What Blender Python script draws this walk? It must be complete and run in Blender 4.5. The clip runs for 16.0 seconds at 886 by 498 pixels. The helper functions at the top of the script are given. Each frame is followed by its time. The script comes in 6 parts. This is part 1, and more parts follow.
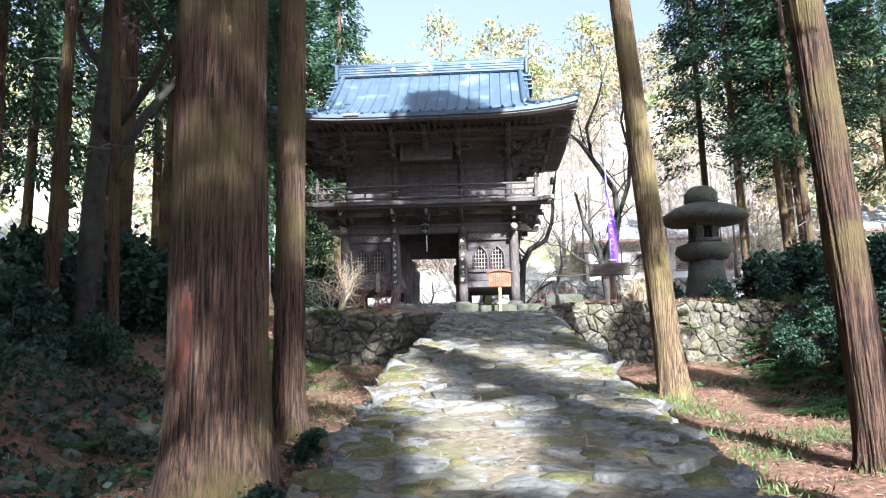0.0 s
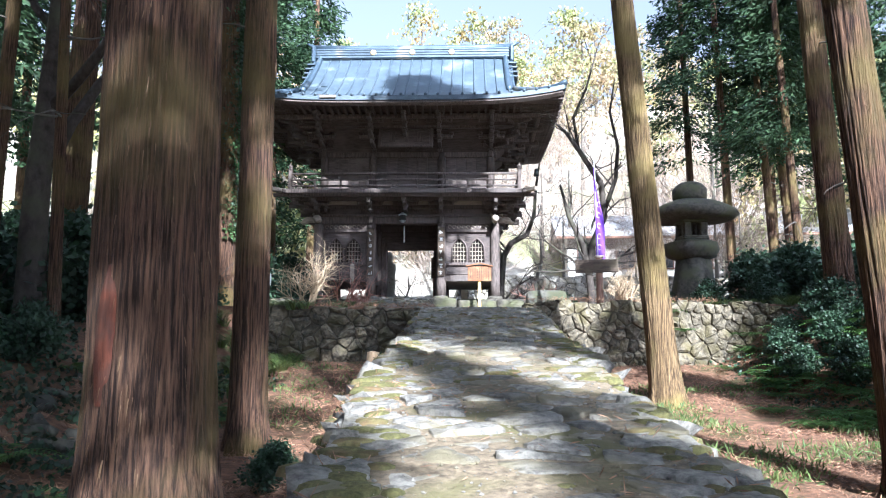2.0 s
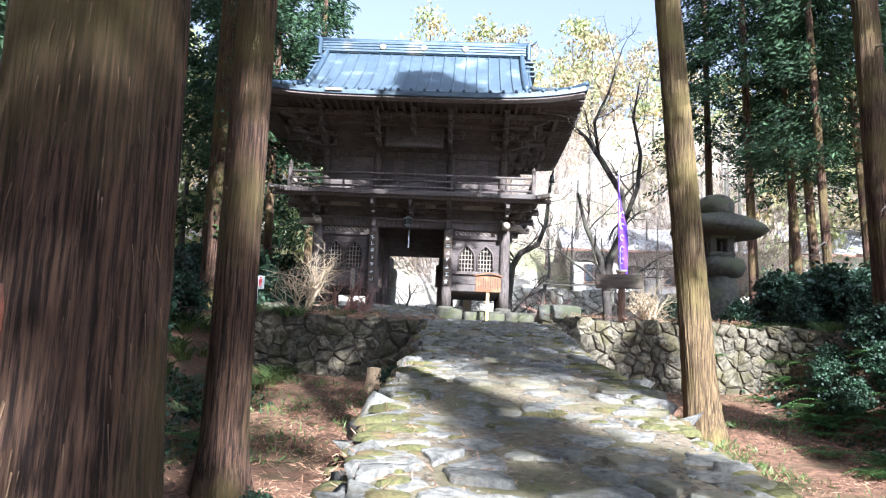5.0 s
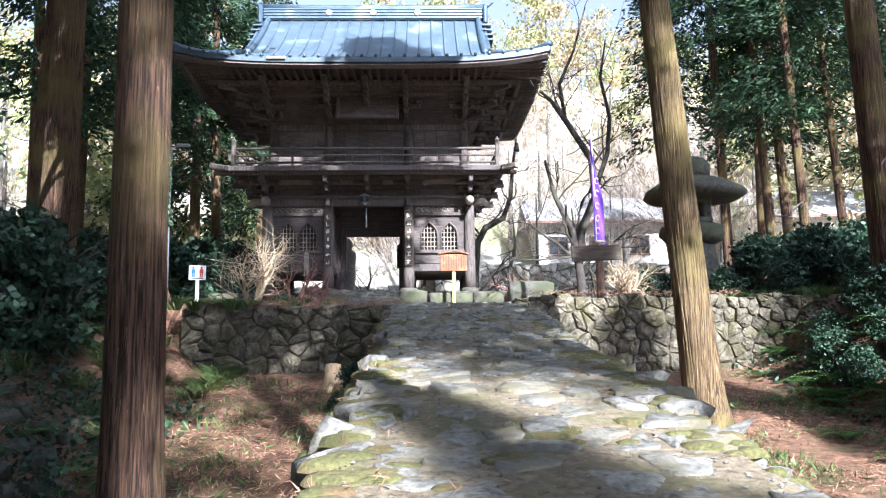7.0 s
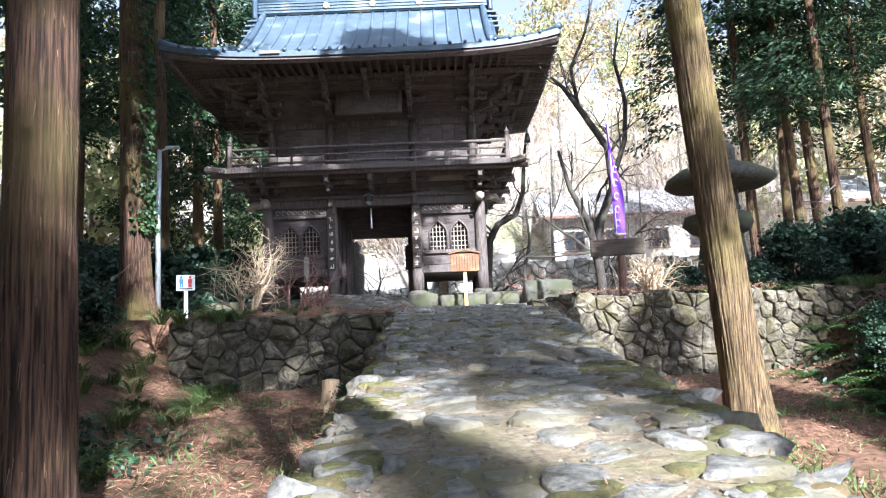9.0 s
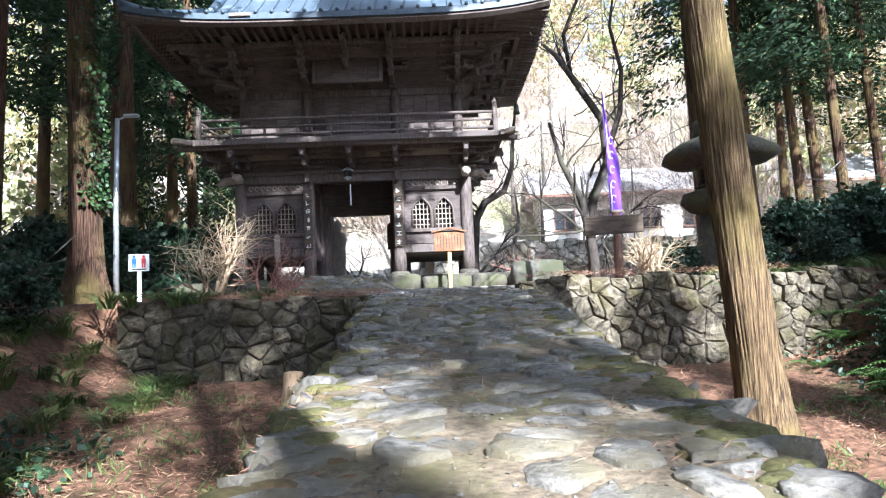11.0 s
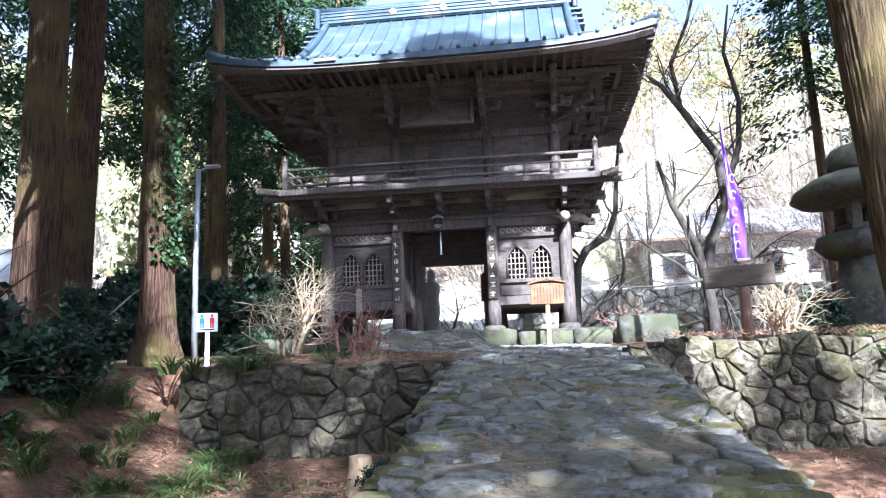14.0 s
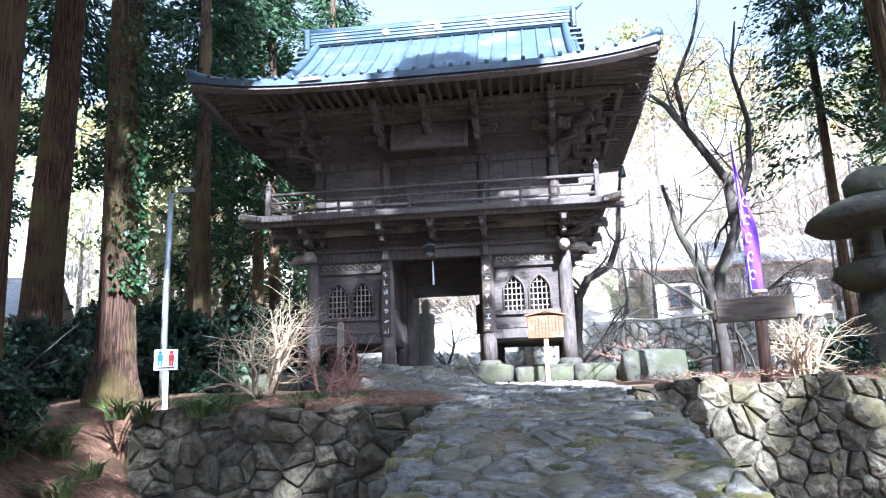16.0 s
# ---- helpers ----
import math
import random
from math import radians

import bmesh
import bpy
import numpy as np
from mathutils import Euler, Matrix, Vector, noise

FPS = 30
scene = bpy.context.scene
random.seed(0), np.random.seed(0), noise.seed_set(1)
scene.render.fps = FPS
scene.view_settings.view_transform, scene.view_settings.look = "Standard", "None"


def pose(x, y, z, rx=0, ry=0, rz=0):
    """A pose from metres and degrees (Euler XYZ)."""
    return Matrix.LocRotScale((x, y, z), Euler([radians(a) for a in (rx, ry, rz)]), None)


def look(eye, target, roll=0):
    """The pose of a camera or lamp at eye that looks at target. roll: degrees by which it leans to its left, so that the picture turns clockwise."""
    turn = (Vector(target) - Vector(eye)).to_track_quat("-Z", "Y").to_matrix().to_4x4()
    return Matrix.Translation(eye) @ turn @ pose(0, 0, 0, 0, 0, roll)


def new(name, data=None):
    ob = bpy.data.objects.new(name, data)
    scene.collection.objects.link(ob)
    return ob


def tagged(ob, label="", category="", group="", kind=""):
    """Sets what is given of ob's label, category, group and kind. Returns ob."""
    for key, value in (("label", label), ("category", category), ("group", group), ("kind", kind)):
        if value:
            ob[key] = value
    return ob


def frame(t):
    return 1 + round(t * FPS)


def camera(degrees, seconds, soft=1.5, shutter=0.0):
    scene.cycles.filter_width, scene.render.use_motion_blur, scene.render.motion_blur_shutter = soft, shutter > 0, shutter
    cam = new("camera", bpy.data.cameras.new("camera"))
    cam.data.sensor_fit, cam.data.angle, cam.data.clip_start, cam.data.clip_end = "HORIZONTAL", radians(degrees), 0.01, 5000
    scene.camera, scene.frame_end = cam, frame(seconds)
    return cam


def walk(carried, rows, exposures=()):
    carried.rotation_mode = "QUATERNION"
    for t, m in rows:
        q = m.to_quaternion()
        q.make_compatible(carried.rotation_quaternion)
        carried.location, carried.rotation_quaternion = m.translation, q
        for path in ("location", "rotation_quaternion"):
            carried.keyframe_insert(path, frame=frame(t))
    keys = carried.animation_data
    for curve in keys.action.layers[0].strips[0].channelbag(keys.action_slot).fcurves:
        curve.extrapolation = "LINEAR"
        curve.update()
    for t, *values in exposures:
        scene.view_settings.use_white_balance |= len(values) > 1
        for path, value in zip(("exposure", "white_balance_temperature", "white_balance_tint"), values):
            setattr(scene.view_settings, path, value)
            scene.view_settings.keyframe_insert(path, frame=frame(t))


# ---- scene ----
cam = camera(61.7, 16.0, 1.15)
PATH = [
    (0, (0.178, 0.132, 1.544), (0.169, 2.113, 1.819), -0.9),
    (0.5, (0.127, 0.431, 1.517), (0.129, 2.415, 1.773), -0.0),
    (1, (0.098, 0.679, 1.584), (0.109, 2.665, 1.821), 0.0),
    (1.5, (0.13, 0.987, 1.663), (0.17, 2.971, 1.919), 0.1),
    (2, (0.049, 1.29, 1.656), (0.109, 3.273, 1.912), 0.3),
    (2.5, (-0.059, 1.58, 1.714), (-0.01, 3.565, 1.955), 0.2),
    (3, (-0.07, 1.875, 1.776), (0.013, 3.857, 2.025), 0.6),
    (3.5, (-0.119, 2.119, 1.776), (-0.026, 4.103, 2.012), 1.5),
    (4, (-0.156, 2.345, 1.813), (-0.088, 4.326, 2.081), 2.7),
    (4.2, (-0.175, 2.418, 1.81), (-0.121, 4.398, 2.087), 3.1),
    (6.3, (-0.207, 3.996, 1.981), (-0.078, 5.974, 2.25), 0.1),
    (6.5, (-0.188, 4.151, 2.006), (-0.036, 6.129, 2.255), -0.0),
    (7, (-0.195, 4.524, 2.023), (-0.02, 6.504, 2.244), -0.5),
    (7.5, (-0.074, 4.845, 2.03), (0.125, 6.825, 2.232), -0.8),
    (8, (0.047, 5.127, 2.115), (0.264, 7.106, 2.311), -1.3),
    (8.5, (0.027, 5.43, 2.175), (0.193, 7.412, 2.387), -1.7),
    (9, (0.068, 5.76, 2.147), (0.202, 7.743, 2.369), -2.3),
    (9.2, (0.114, 5.857, 2.187), (0.252, 7.84, 2.412), -2.5),
    (11.3, (0.317, 7.222, 2.242), (0.479, 9.208, 2.407), -2.2),
    (11.5, (0.288, 7.35, 2.26), (0.421, 9.338, 2.433), -2.1),
    (12, (0.256, 7.567, 2.328), (0.323, 9.56, 2.48), -2.5),
    (12.5, (0.339, 7.78, 2.386), (0.373, 9.772, 2.561), -2.6),
    (13, (0.391, 7.984, 2.411), (0.389, 9.973, 2.625), -2.2),
    (13.5, (0.435, 8.272, 2.486), (0.363, 10.254, 2.749), -2.1),
    (14, (0.568, 8.5, 2.544), (0.46, 10.475, 2.842), -1.9),
    (14.5, (0.62, 8.773, 2.577), (0.474, 10.743, 2.893), -1.5),
    (15, (0.615, 9.048, 2.646), (0.444, 11.009, 2.997), -1.5),
    (15.5, (0.718, 9.353, 2.674), (0.565, 11.313, 3.043), -1.7),
    (16, (0.771, 9.631, 2.704), (0.659, 11.592, 3.081), -1.8),
]
walk(cam, [(t, look(eye, target, roll)) for t, eye, target, roll in PATH], [(0, 2.45, 4750, 12), (12, 2.45, 4850, 13), (14, 2.7, 4600, 13), (16, 2.86, 4500, 13)])

# ---- world, sun, light ----
TO_SUN = Vector((0.32, -1.0, 0.71)).normalized()
world = bpy.data.worlds.new("world")
scene.world = world
world.use_nodes = True
wn, wl = world.node_tree.nodes, world.node_tree.links
sky = wn.new("ShaderNodeTexSky")
sky.sky_type = "NISHITA"
sky.sun_disc = False
sky.sun_elevation = math.asin(TO_SUN.z)
sky.sun_rotation = math.atan2(TO_SUN.x, TO_SUN.y)
sky.dust_density = 6.0
sky.ozone_density = 0.6
pale = wn.new("ShaderNodeHueSaturation")
pale.inputs["Saturation"].default_value = 0.13
wl.new(sky.outputs["Color"], pale.inputs["Color"])
wl.new(pale.outputs["Color"], wn["Background"].inputs["Color"])
wn["Background"].inputs["Strength"].default_value = 0.06
sun_data = bpy.data.lights.new("sun", "SUN")
sun_data.energy, sun_data.angle, sun_data.color = 5.0, radians(0.6), (1.0, 0.90, 0.73)
sun = new("sun", sun_data)
sun.matrix_world = look(TO_SUN * 80, (0, 0, 0))


# ---- materials ----
def material(name, dark, light, scale=6.0, rough=0.85, bump=0.3, stain=None, stain_scale=0.7, stain_at=0.55, metal=0.0,
             stretch=(1, 1, 1), vary=0.0, island=0.0, translucent=0.0, spec=0.3, detail=8.0, bump_size=0.02, ramp_at=(0.32, 0.7)):
    """Two-scale noise between dark and light, stains, relief, and a change from piece to piece."""
    m = bpy.data.materials.new(name)
    m.use_nodes = True
    n, l = m.node_tree.nodes, m.node_tree.links
    b = n["Principled BSDF"]
    co = n.new("ShaderNodeTexCoord")
    mp = n.new("ShaderNodeMapping")
    mp.inputs["Scale"].default_value = stretch
    l.new(co.outputs["Object"], mp.inputs["Vector"])
    grain = n.new("ShaderNodeTexNoise")
    grain.inputs["Scale"].default_value, grain.inputs["Detail"].default_value, grain.inputs["Roughness"].default_value = scale, detail, 0.65
    l.new(mp.outputs["Vector"], grain.inputs["Vector"])
    ramp = n.new("ShaderNodeValToRGB")
    ramp.color_ramp.elements[0].position, ramp.color_ramp.elements[1].position = ramp_at
    ramp.color_ramp.elements[0].color, ramp.color_ramp.elements[1].color = (*dark, 1), (*light, 1)
    l.new(grain.outputs["Fac"], ramp.inputs["Fac"])
    out = ramp.outputs["Color"]
    if stain:
        big = n.new("ShaderNodeTexNoise")
        big.inputs["Scale"].default_value, big.inputs["Detail"].default_value = stain_scale, 6
        l.new(co.outputs["Object"], big.inputs["Vector"])
        edge = n.new("ShaderNodeMapRange")
        edge.inputs["From Min"].default_value, edge.inputs["From Max"].default_value = stain_at - 0.07, stain_at + 0.1
        l.new(big.outputs["Fac"], edge.inputs["Value"])
        mx = n.new("ShaderNodeMixRGB")
        mx.inputs["Color2"].default_value = (*stain, 1)
        l.new(edge.outputs["Result"], mx.inputs["Fac"])
        l.new(out, mx.inputs["Color1"])
        out = mx.outputs["Color"]
    if vary or island:
        pick = n.new("ShaderNodeObjectInfo") if vary else n.new("ShaderNodeNewGeometry")
        rng = n.new("ShaderNodeMapRange")
        w = vary or island
        rng.inputs["To Min"].default_value, rng.inputs["To Max"].default_value = 1 - w, 1 + w
        l.new(pick.outputs["Random" if vary else "Random Per Island"], rng.inputs["Value"])
        hs = n.new("ShaderNodeHueSaturation")
        l.new(rng.outputs["Result"], hs.inputs["Value"])
        l.new(out, hs.inputs["Color"])
        out = hs.outputs["Color"]
    l.new(out, b.inputs["Base Color"])
    b.inputs["Metallic"].default_value = metal
    b.inputs["Specular IOR Level"].default_value = spec
    rr = n.new("ShaderNodeMapRange")
    rr.inputs["To Min"].default_value, rr.inputs["To Max"].default_value = max(0.05, rough - 0.12), min(1.0, rough + 0.12)
    l.new(grain.outputs["Fac"], rr.inputs["Value"])
    l.new(rr.outputs["Result"], b.inputs["Roughness"])
    if bump:
        bp = n.new("ShaderNodeBump")
        bp.inputs["Strength"].default_value, bp.inputs["Distance"].default_value = bump, bump_size
        l.new(grain.outputs["Fac"], bp.inputs["Height"])
        l.new(bp.outputs["Normal"], b.inputs["Normal"])
    if translucent:
        tr = n.new("ShaderNodeBsdfTranslucent")
        l.new(out, tr.inputs["Color"])
        mixs = n.new("ShaderNodeMixShader")
        mixs.inputs["Fac"].default_value = translucent
        l.new(b.outputs["BSDF"], mixs.inputs[1])
        l.new(tr.outputs["BSDF"], mixs.inputs[2])
        l.new(mixs.outputs["Shader"], n["Material Output"].inputs["Surface"])
    return m


BARK = material("cedar_bark", (0.024, 0.012, 0.007), (0.17, 0.092, 0.052), 4, 0.92, 1.0, (0.15, 0.11, 0.036), 0.8, 0.55, stretch=(12, 12, 0.5), bump_size=0.09, detail=15, ramp_at=(0.42, 0.62))
# cedar bark again, with the sun's gold put into the colour
BARK_SUNLIT = material("pale_cedar_bark", (0.05, 0.03, 0.014), (0.30, 0.20, 0.095), 4, 0.92, 1.0, (0.24, 0.18, 0.06), 0.8, 0.55, stretch=(12, 12, 0.45), bump_size=0.09, detail=15, ramp_at=(0.40, 0.62))
BARK_GREY = material("grey_bark", (0.04, 0.034, 0.028), (0.15, 0.13, 0.105), 7, 0.9, 0.6, (0.09, 0.09, 0.06), 1.5, 0.55, stretch=(1, 1, 0.6))
BARK_DARK = material("dark_broadleaf_bark", (0.018, 0.014, 0.011), (0.075, 0.06, 0.048), 9, 0.9, 0.8, (0.06, 0.058, 0.034), 1.5, 0.56, stretch=(1, 1, 0.6))
BARK_FIBRE = material("peeling_bark_fibre", (0.07, 0.038, 0.021), (0.24, 0.15, 0.08), 3, 0.9, 0.3, island=0.45)
WOUND = material("bare_red_wood", (0.045, 0.014, 0.008), (0.15, 0.048, 0.024), 5, 0.8, 0.6, (0.06, 0.03, 0.02), 5, 0.55, stretch=(6, 6, 0.8), bump_size=0.02)
MOSS = material("yellow_green_moss", (0.05, 0.048, 0.016), (0.155, 0.14, 0.05), 30, 0.98, 1.0, (0.13, 0.085, 0.04), 3.0, 0.58, detail=12, bump_size=0.02)
TWIG = material("pale_twig", (0.22, 0.155, 0.09), (0.46, 0.36, 0.23), 20, 0.8, 0.2, island=0.25)
TWIG_RED = material("red_twig", (0.16, 0.07, 0.05), (0.34, 0.18, 0.13), 20, 0.8, 0.2)
CEDAR_LEAF = material("cedar_foliage", (0.014, 0.032, 0.016), (0.055, 0.092, 0.032), 1.2, 0.7, 0, island=0.45, translucent=0.25)
SHRUB_LEAF = material("shrub_leaf", (0.010, 0.026, 0.012), (0.034, 0.068, 0.026), 2.0, 0.6, 0, island=0.4, translucent=0.15, spec=0.5)
IVY_LEAF = material("ivy_leaf", (0.014, 0.034, 0.012), (0.06, 0.10, 0.03), 2.0, 0.45, 0, island=0.4, translucent=0.2)
GRASS_LEAF = material("grass_blade", (0.05, 0.085, 0.022), (0.18, 0.22, 0.07), 2.0, 0.5, 0, island=0.4, translucent=0.3)
FERN_LEAF = material("fern_leaf", (0.04, 0.09, 0.02), (0.12, 0.20, 0.05), 2.0, 0.6, 0, island=0.3, translucent=0.3)
AUTUMN_LEAF = material("autumn_foliage", (0.25, 0.17, 0.09), (0.47, 0.37, 0.23), 0.6, 0.8, 0, (0.20, 0.22, 0.08), 0.35, 0.52, island=0.45, translucent=0.3)
HILL_LEAF = material("hill_foliage", (0.16, 0.19, 0.06), (0.40, 0.40, 0.18), 0.5, 0.8, 0, (0.40, 0.24, 0.11), 0.3, 0.55, island=0.45, translucent=0.3)
SOIL = material("needle_strewn_soil", (0.042, 0.022, 0.012), (0.225, 0.118, 0.066), 9, 0.95, 1.0, (0.065, 0.055, 0.02), 1.1, 0.61, detail=12, bump_size=0.04)
PATH_SOIL = material("mossy_path_soil", (0.07, 0.053, 0.034), (0.27, 0.21, 0.135), 16, 0.95, 1.0, (0.13, 0.115, 0.05), 1.3, 0.56, detail=12, bump_size=0.03)
NEEDLE = material("fallen_needle", (0.15, 0.075, 0.042), (0.40, 0.24, 0.145), 3, 0.85, 0, island=0.4)
PATH_STONE = material("path_stone", (0.075, 0.068, 0.058), (0.31, 0.285, 0.24), 13, 0.9, 1.0, (0.165, 0.14, 0.085), 2.2, 0.55, vary=0.22, detail=14, bump_size=0.04)
PATH_STONE_FAR = material("path_stone_joined", (0.075, 0.068, 0.058), (0.31, 0.285, 0.24), 13, 0.9, 1.0, (0.165, 0.14, 0.085), 2.2, 0.55, island=0.22, detail=14, bump_size=0.04)
WALL_STONE = material("wall_stone", (0.034, 0.029, 0.021), (0.215, 0.178, 0.118), 10, 0.93, 1.0, (0.085, 0.07, 0.034), 2.6, 0.52, vary=0.28, detail=14, bump_size=0.05)
# wall stone lightened so that its colour carries the sun on the far walls
FAR_SUNLIT_STONE = material("pale_wall_stone", (0.16, 0.14, 0.11), (0.46, 0.42, 0.35), 5, 0.92, 0.8, (0.22, 0.19, 0.13), 1.2, 0.54, vary=0.28, detail=12, bump_size=0.05)
MOSS_STONE = material("dark_mossy_stone", (0.025, 0.024, 0.018), (0.11, 0.10, 0.078), 8, 0.95, 1.0, (0.045, 0.046, 0.024), 2.0, 0.5, vary=0.3)
DARK_EARTH = material("wall_core_earth", (0.035, 0.03, 0.02), (0.12, 0.10, 0.07), 12, 0.95, 0.6)
LANTERN_STONE = material("lantern_stone", (0.028, 0.025, 0.019), (0.115, 0.10, 0.076), 8, 0.92, 1.0, (0.08, 0.08, 0.04), 1.6, 0.55, detail=12)
WOOD = material("aged_timber", (0.045, 0.036, 0.031), (0.16, 0.125, 0.105), 5, 0.8, 0.5, (0.10, 0.085, 0.075), 0.9, 0.6, stretch=(4, 4, 0.7), vary=0.15)
BOARD = material("timber_board", (0.05, 0.04, 0.035), (0.14, 0.11, 0.095), 5, 0.85, 0.4, (0.15, 0.12, 0.10), 0.8, 0.6, stretch=(0.7, 4, 4), vary=0.15)
PALE_BOARD = material("pale_weathered_board", (0.22, 0.18, 0.14), (0.42, 0.36, 0.28), 6, 0.85, 0.3, (0.13, 0.10, 0.08), 2.0, 0.6, stretch=(0.6, 4, 4))
INTERIOR_SHADE = material("dark_interior_board", (0.02, 0.015, 0.012), (0.05, 0.038, 0.03), 5, 0.9, 0.3)
COPPER = material("weathered_roof_sheet", (0.04, 0.056, 0.072), (0.085, 0.11, 0.135), 3, 0.55, 0.12, (0.17, 0.20, 0.215), 1.1, 0.64, metal=0.1, vary=0.08, spec=0.5)
RIDGE_SHEET = material("dark_ridge_sheet", (0.03, 0.045, 0.065), (0.075, 0.105, 0.135), 3, 0.45, 0.1, (0.26, 0.22, 0.16), 1.2, 0.66, metal=0.2, spec=0.5)
GOLD = material("dull_gilt", (0.30, 0.20, 0.09), (0.55, 0.40, 0.22), 8, 0.45, 0.1, metal=0.6)
NOTICE_WOOD = material("orange_notice_wood", (0.13, 0.055, 0.023), (0.24, 0.11, 0.05), 5, 0.7, 0.2, (0.30, 0.17, 0.08), 2.5, 0.6, stretch=(0.7, 4, 5))
POST_YELLOW = material("yellow_post_wood", (0.48, 0.30, 0.08), (0.70, 0.50, 0.17), 6, 0.7, 0.2, stretch=(4, 4, 0.5))
SIGN_WOOD = material("brown_sign_wood", (0.04, 0.028, 0.02), (0.11, 0.08, 0.055), 6, 0.85, 0.4, (0.12, 0.10, 0.06), 2.0, 0.62, stretch=(0.6, 4, 4))
POST_BROWN = material("brown_post_wood", (0.11, 0.06, 0.04), (0.26, 0.15, 0.10), 6, 0.85, 0.4, stretch=(4, 4, 0.5))
INK = material("faded_ink", (0.03, 0.025, 0.02), (0.07, 0.06, 0.05), 10, 0.8, 0)
PAINT_MARK = material("white_brush_paint", (0.55, 0.55, 0.52), (0.8, 0.8, 0.76), 20, 0.7, 0)
WHITE_PAINT = material("white_paint", (0.70, 0.70, 0.69), (0.84, 0.84, 0.82), 6, 0.5, 0.05)
BLUE_PAINT = material("blue_paint", (0.05, 0.17, 0.42), (0.08, 0.24, 0.55), 6, 0.5, 0)
RED_PAINT = material("red_paint", (0.50, 0.05, 0.05), (0.65, 0.09, 0.08), 6, 0.5, 0)
STEEL = material("galvanised_steel", (0.36, 0.38, 0.38), (0.55, 0.57, 0.56), 8, 0.42, 0.05, metal=0.7)
PURPLE = material("purple_cloth", (0.13, 0.05, 0.34), (0.24, 0.10, 0.52), 3, 0.8, 0.2, translucent=0.35)
LILAC = material("pale_lilac_print", (0.5, 0.36, 0.66), (0.62, 0.5, 0.76), 5, 0.8, 0)
BRONZE = material("dark_bronze", (0.02, 0.022, 0.02), (0.06, 0.065, 0.055), 8, 0.5, 0.1, metal=0.7)
STUMP_WOOD = material("cut_stump_wood", (0.30, 0.19, 0.10), (0.55, 0.40, 0.25), 9, 0.85, 0.5, (0.16, 0.09, 0.05), 4, 0.6, stretch=(3, 3, 0.6))
PLASTER = material("cream_plaster", (0.62, 0.57, 0.50), (0.78, 0.73, 0.66), 4, 0.85, 0.1, (0.50, 0.42, 0.36), 0.6, 0.62)
ROOF_TILE = material("grey_roof_tile", (0.22, 0.21, 0.20), (0.40, 0.38, 0.36), 6, 0.6, 0.3)
RED_TRIM = material("red_brown_trim", (0.15, 0.075, 0.05), (0.26, 0.14, 0.09), 5, 0.7, 0.1)
GLASS = material("dark_window_glass", (0.02, 0.025, 0.03), (0.05, 0.06, 0.07), 2, 0.08, 0, spec=0.5)
STATUE_STONE = material("pale_statue_stone", (0.30, 0.29, 0.26), (0.52, 0.50, 0.45), 8, 0.9, 0.5)
LEAF_LITTER = material("dry_leaf_litter", (0.26, 0.225, 0.175), (0.50, 0.45, 0.375), 1.5, 0.95, 0.6, (0.30, 0.30, 0.14), 0.15, 0.55, detail=12)
GRAVEL = material("pale_gravel", (0.42, 0.39, 0.34), (0.68, 0.64, 0.57), 30, 0.95, 0.5, (0.34, 0.31, 0.25), 0.4, 0.6, detail=12)


# ---- building helpers ----
def part(name, bm, mat, parent=None, label="", smooth=False):
    me = bpy.data.meshes.new(name)
    bm.normal_update()
    bm.to_mesh(me)
    bm.free()
    me.materials.append(mat)
    if smooth:
        me.polygons.foreach_set("use_smooth", [True] * len(me.polygons))
    ob = new(name, me)
    ob.parent = parent
    if label:
        ob["label"] = label
    return ob


def raw(name, verts, faces, mat, parent=None, label="", smooth=False):
    me = bpy.data.meshes.new(name)
    me.from_pydata([tuple(map(float, v)) for v in verts], [], faces)
    me.materials.append(mat)
    if smooth:
        me.polygons.foreach_set("use_smooth", [True] * len(me.polygons))
    ob = new(name, me)
    ob.parent = parent
    if label:
        ob["label"] = label
    return ob


def again(ob, m, parent=None):
    """Another piece on the same mesh."""
    o = new(ob.name.split(".")[0], ob.data)
    o.parent = parent or ob.parent
    o.matrix_basis = m
    return o


def thing(name, at, label, category, turn=0.0, group="", kind=""):
    e = new(name)
    e.empty_display_size = 0.1
    e.matrix_basis = pose(*at, 0, 0, turn)
    return tagged(e, label, category, group, kind)


def block(bm, c, s, bevel=0.0, m=None):
    """A box with centre c and full size s, its edges bevelled."""
    t = Matrix.Translation(c) @ Matrix.Diagonal((*s, 1))
    got = bmesh.ops.create_cube(bm, size=1, matrix=(m @ t) if m else t)
    if bevel:
        edges = list({e for v in got["verts"] for e in v.link_edges})
        bmesh.ops.bevel(bm, geom=edges, offset=bevel, segments=1, affect="EDGES")
    return bm


def boxed(c, s, bevel=0.012, m=None):
    return block(bmesh.new(), c, s, bevel, m)


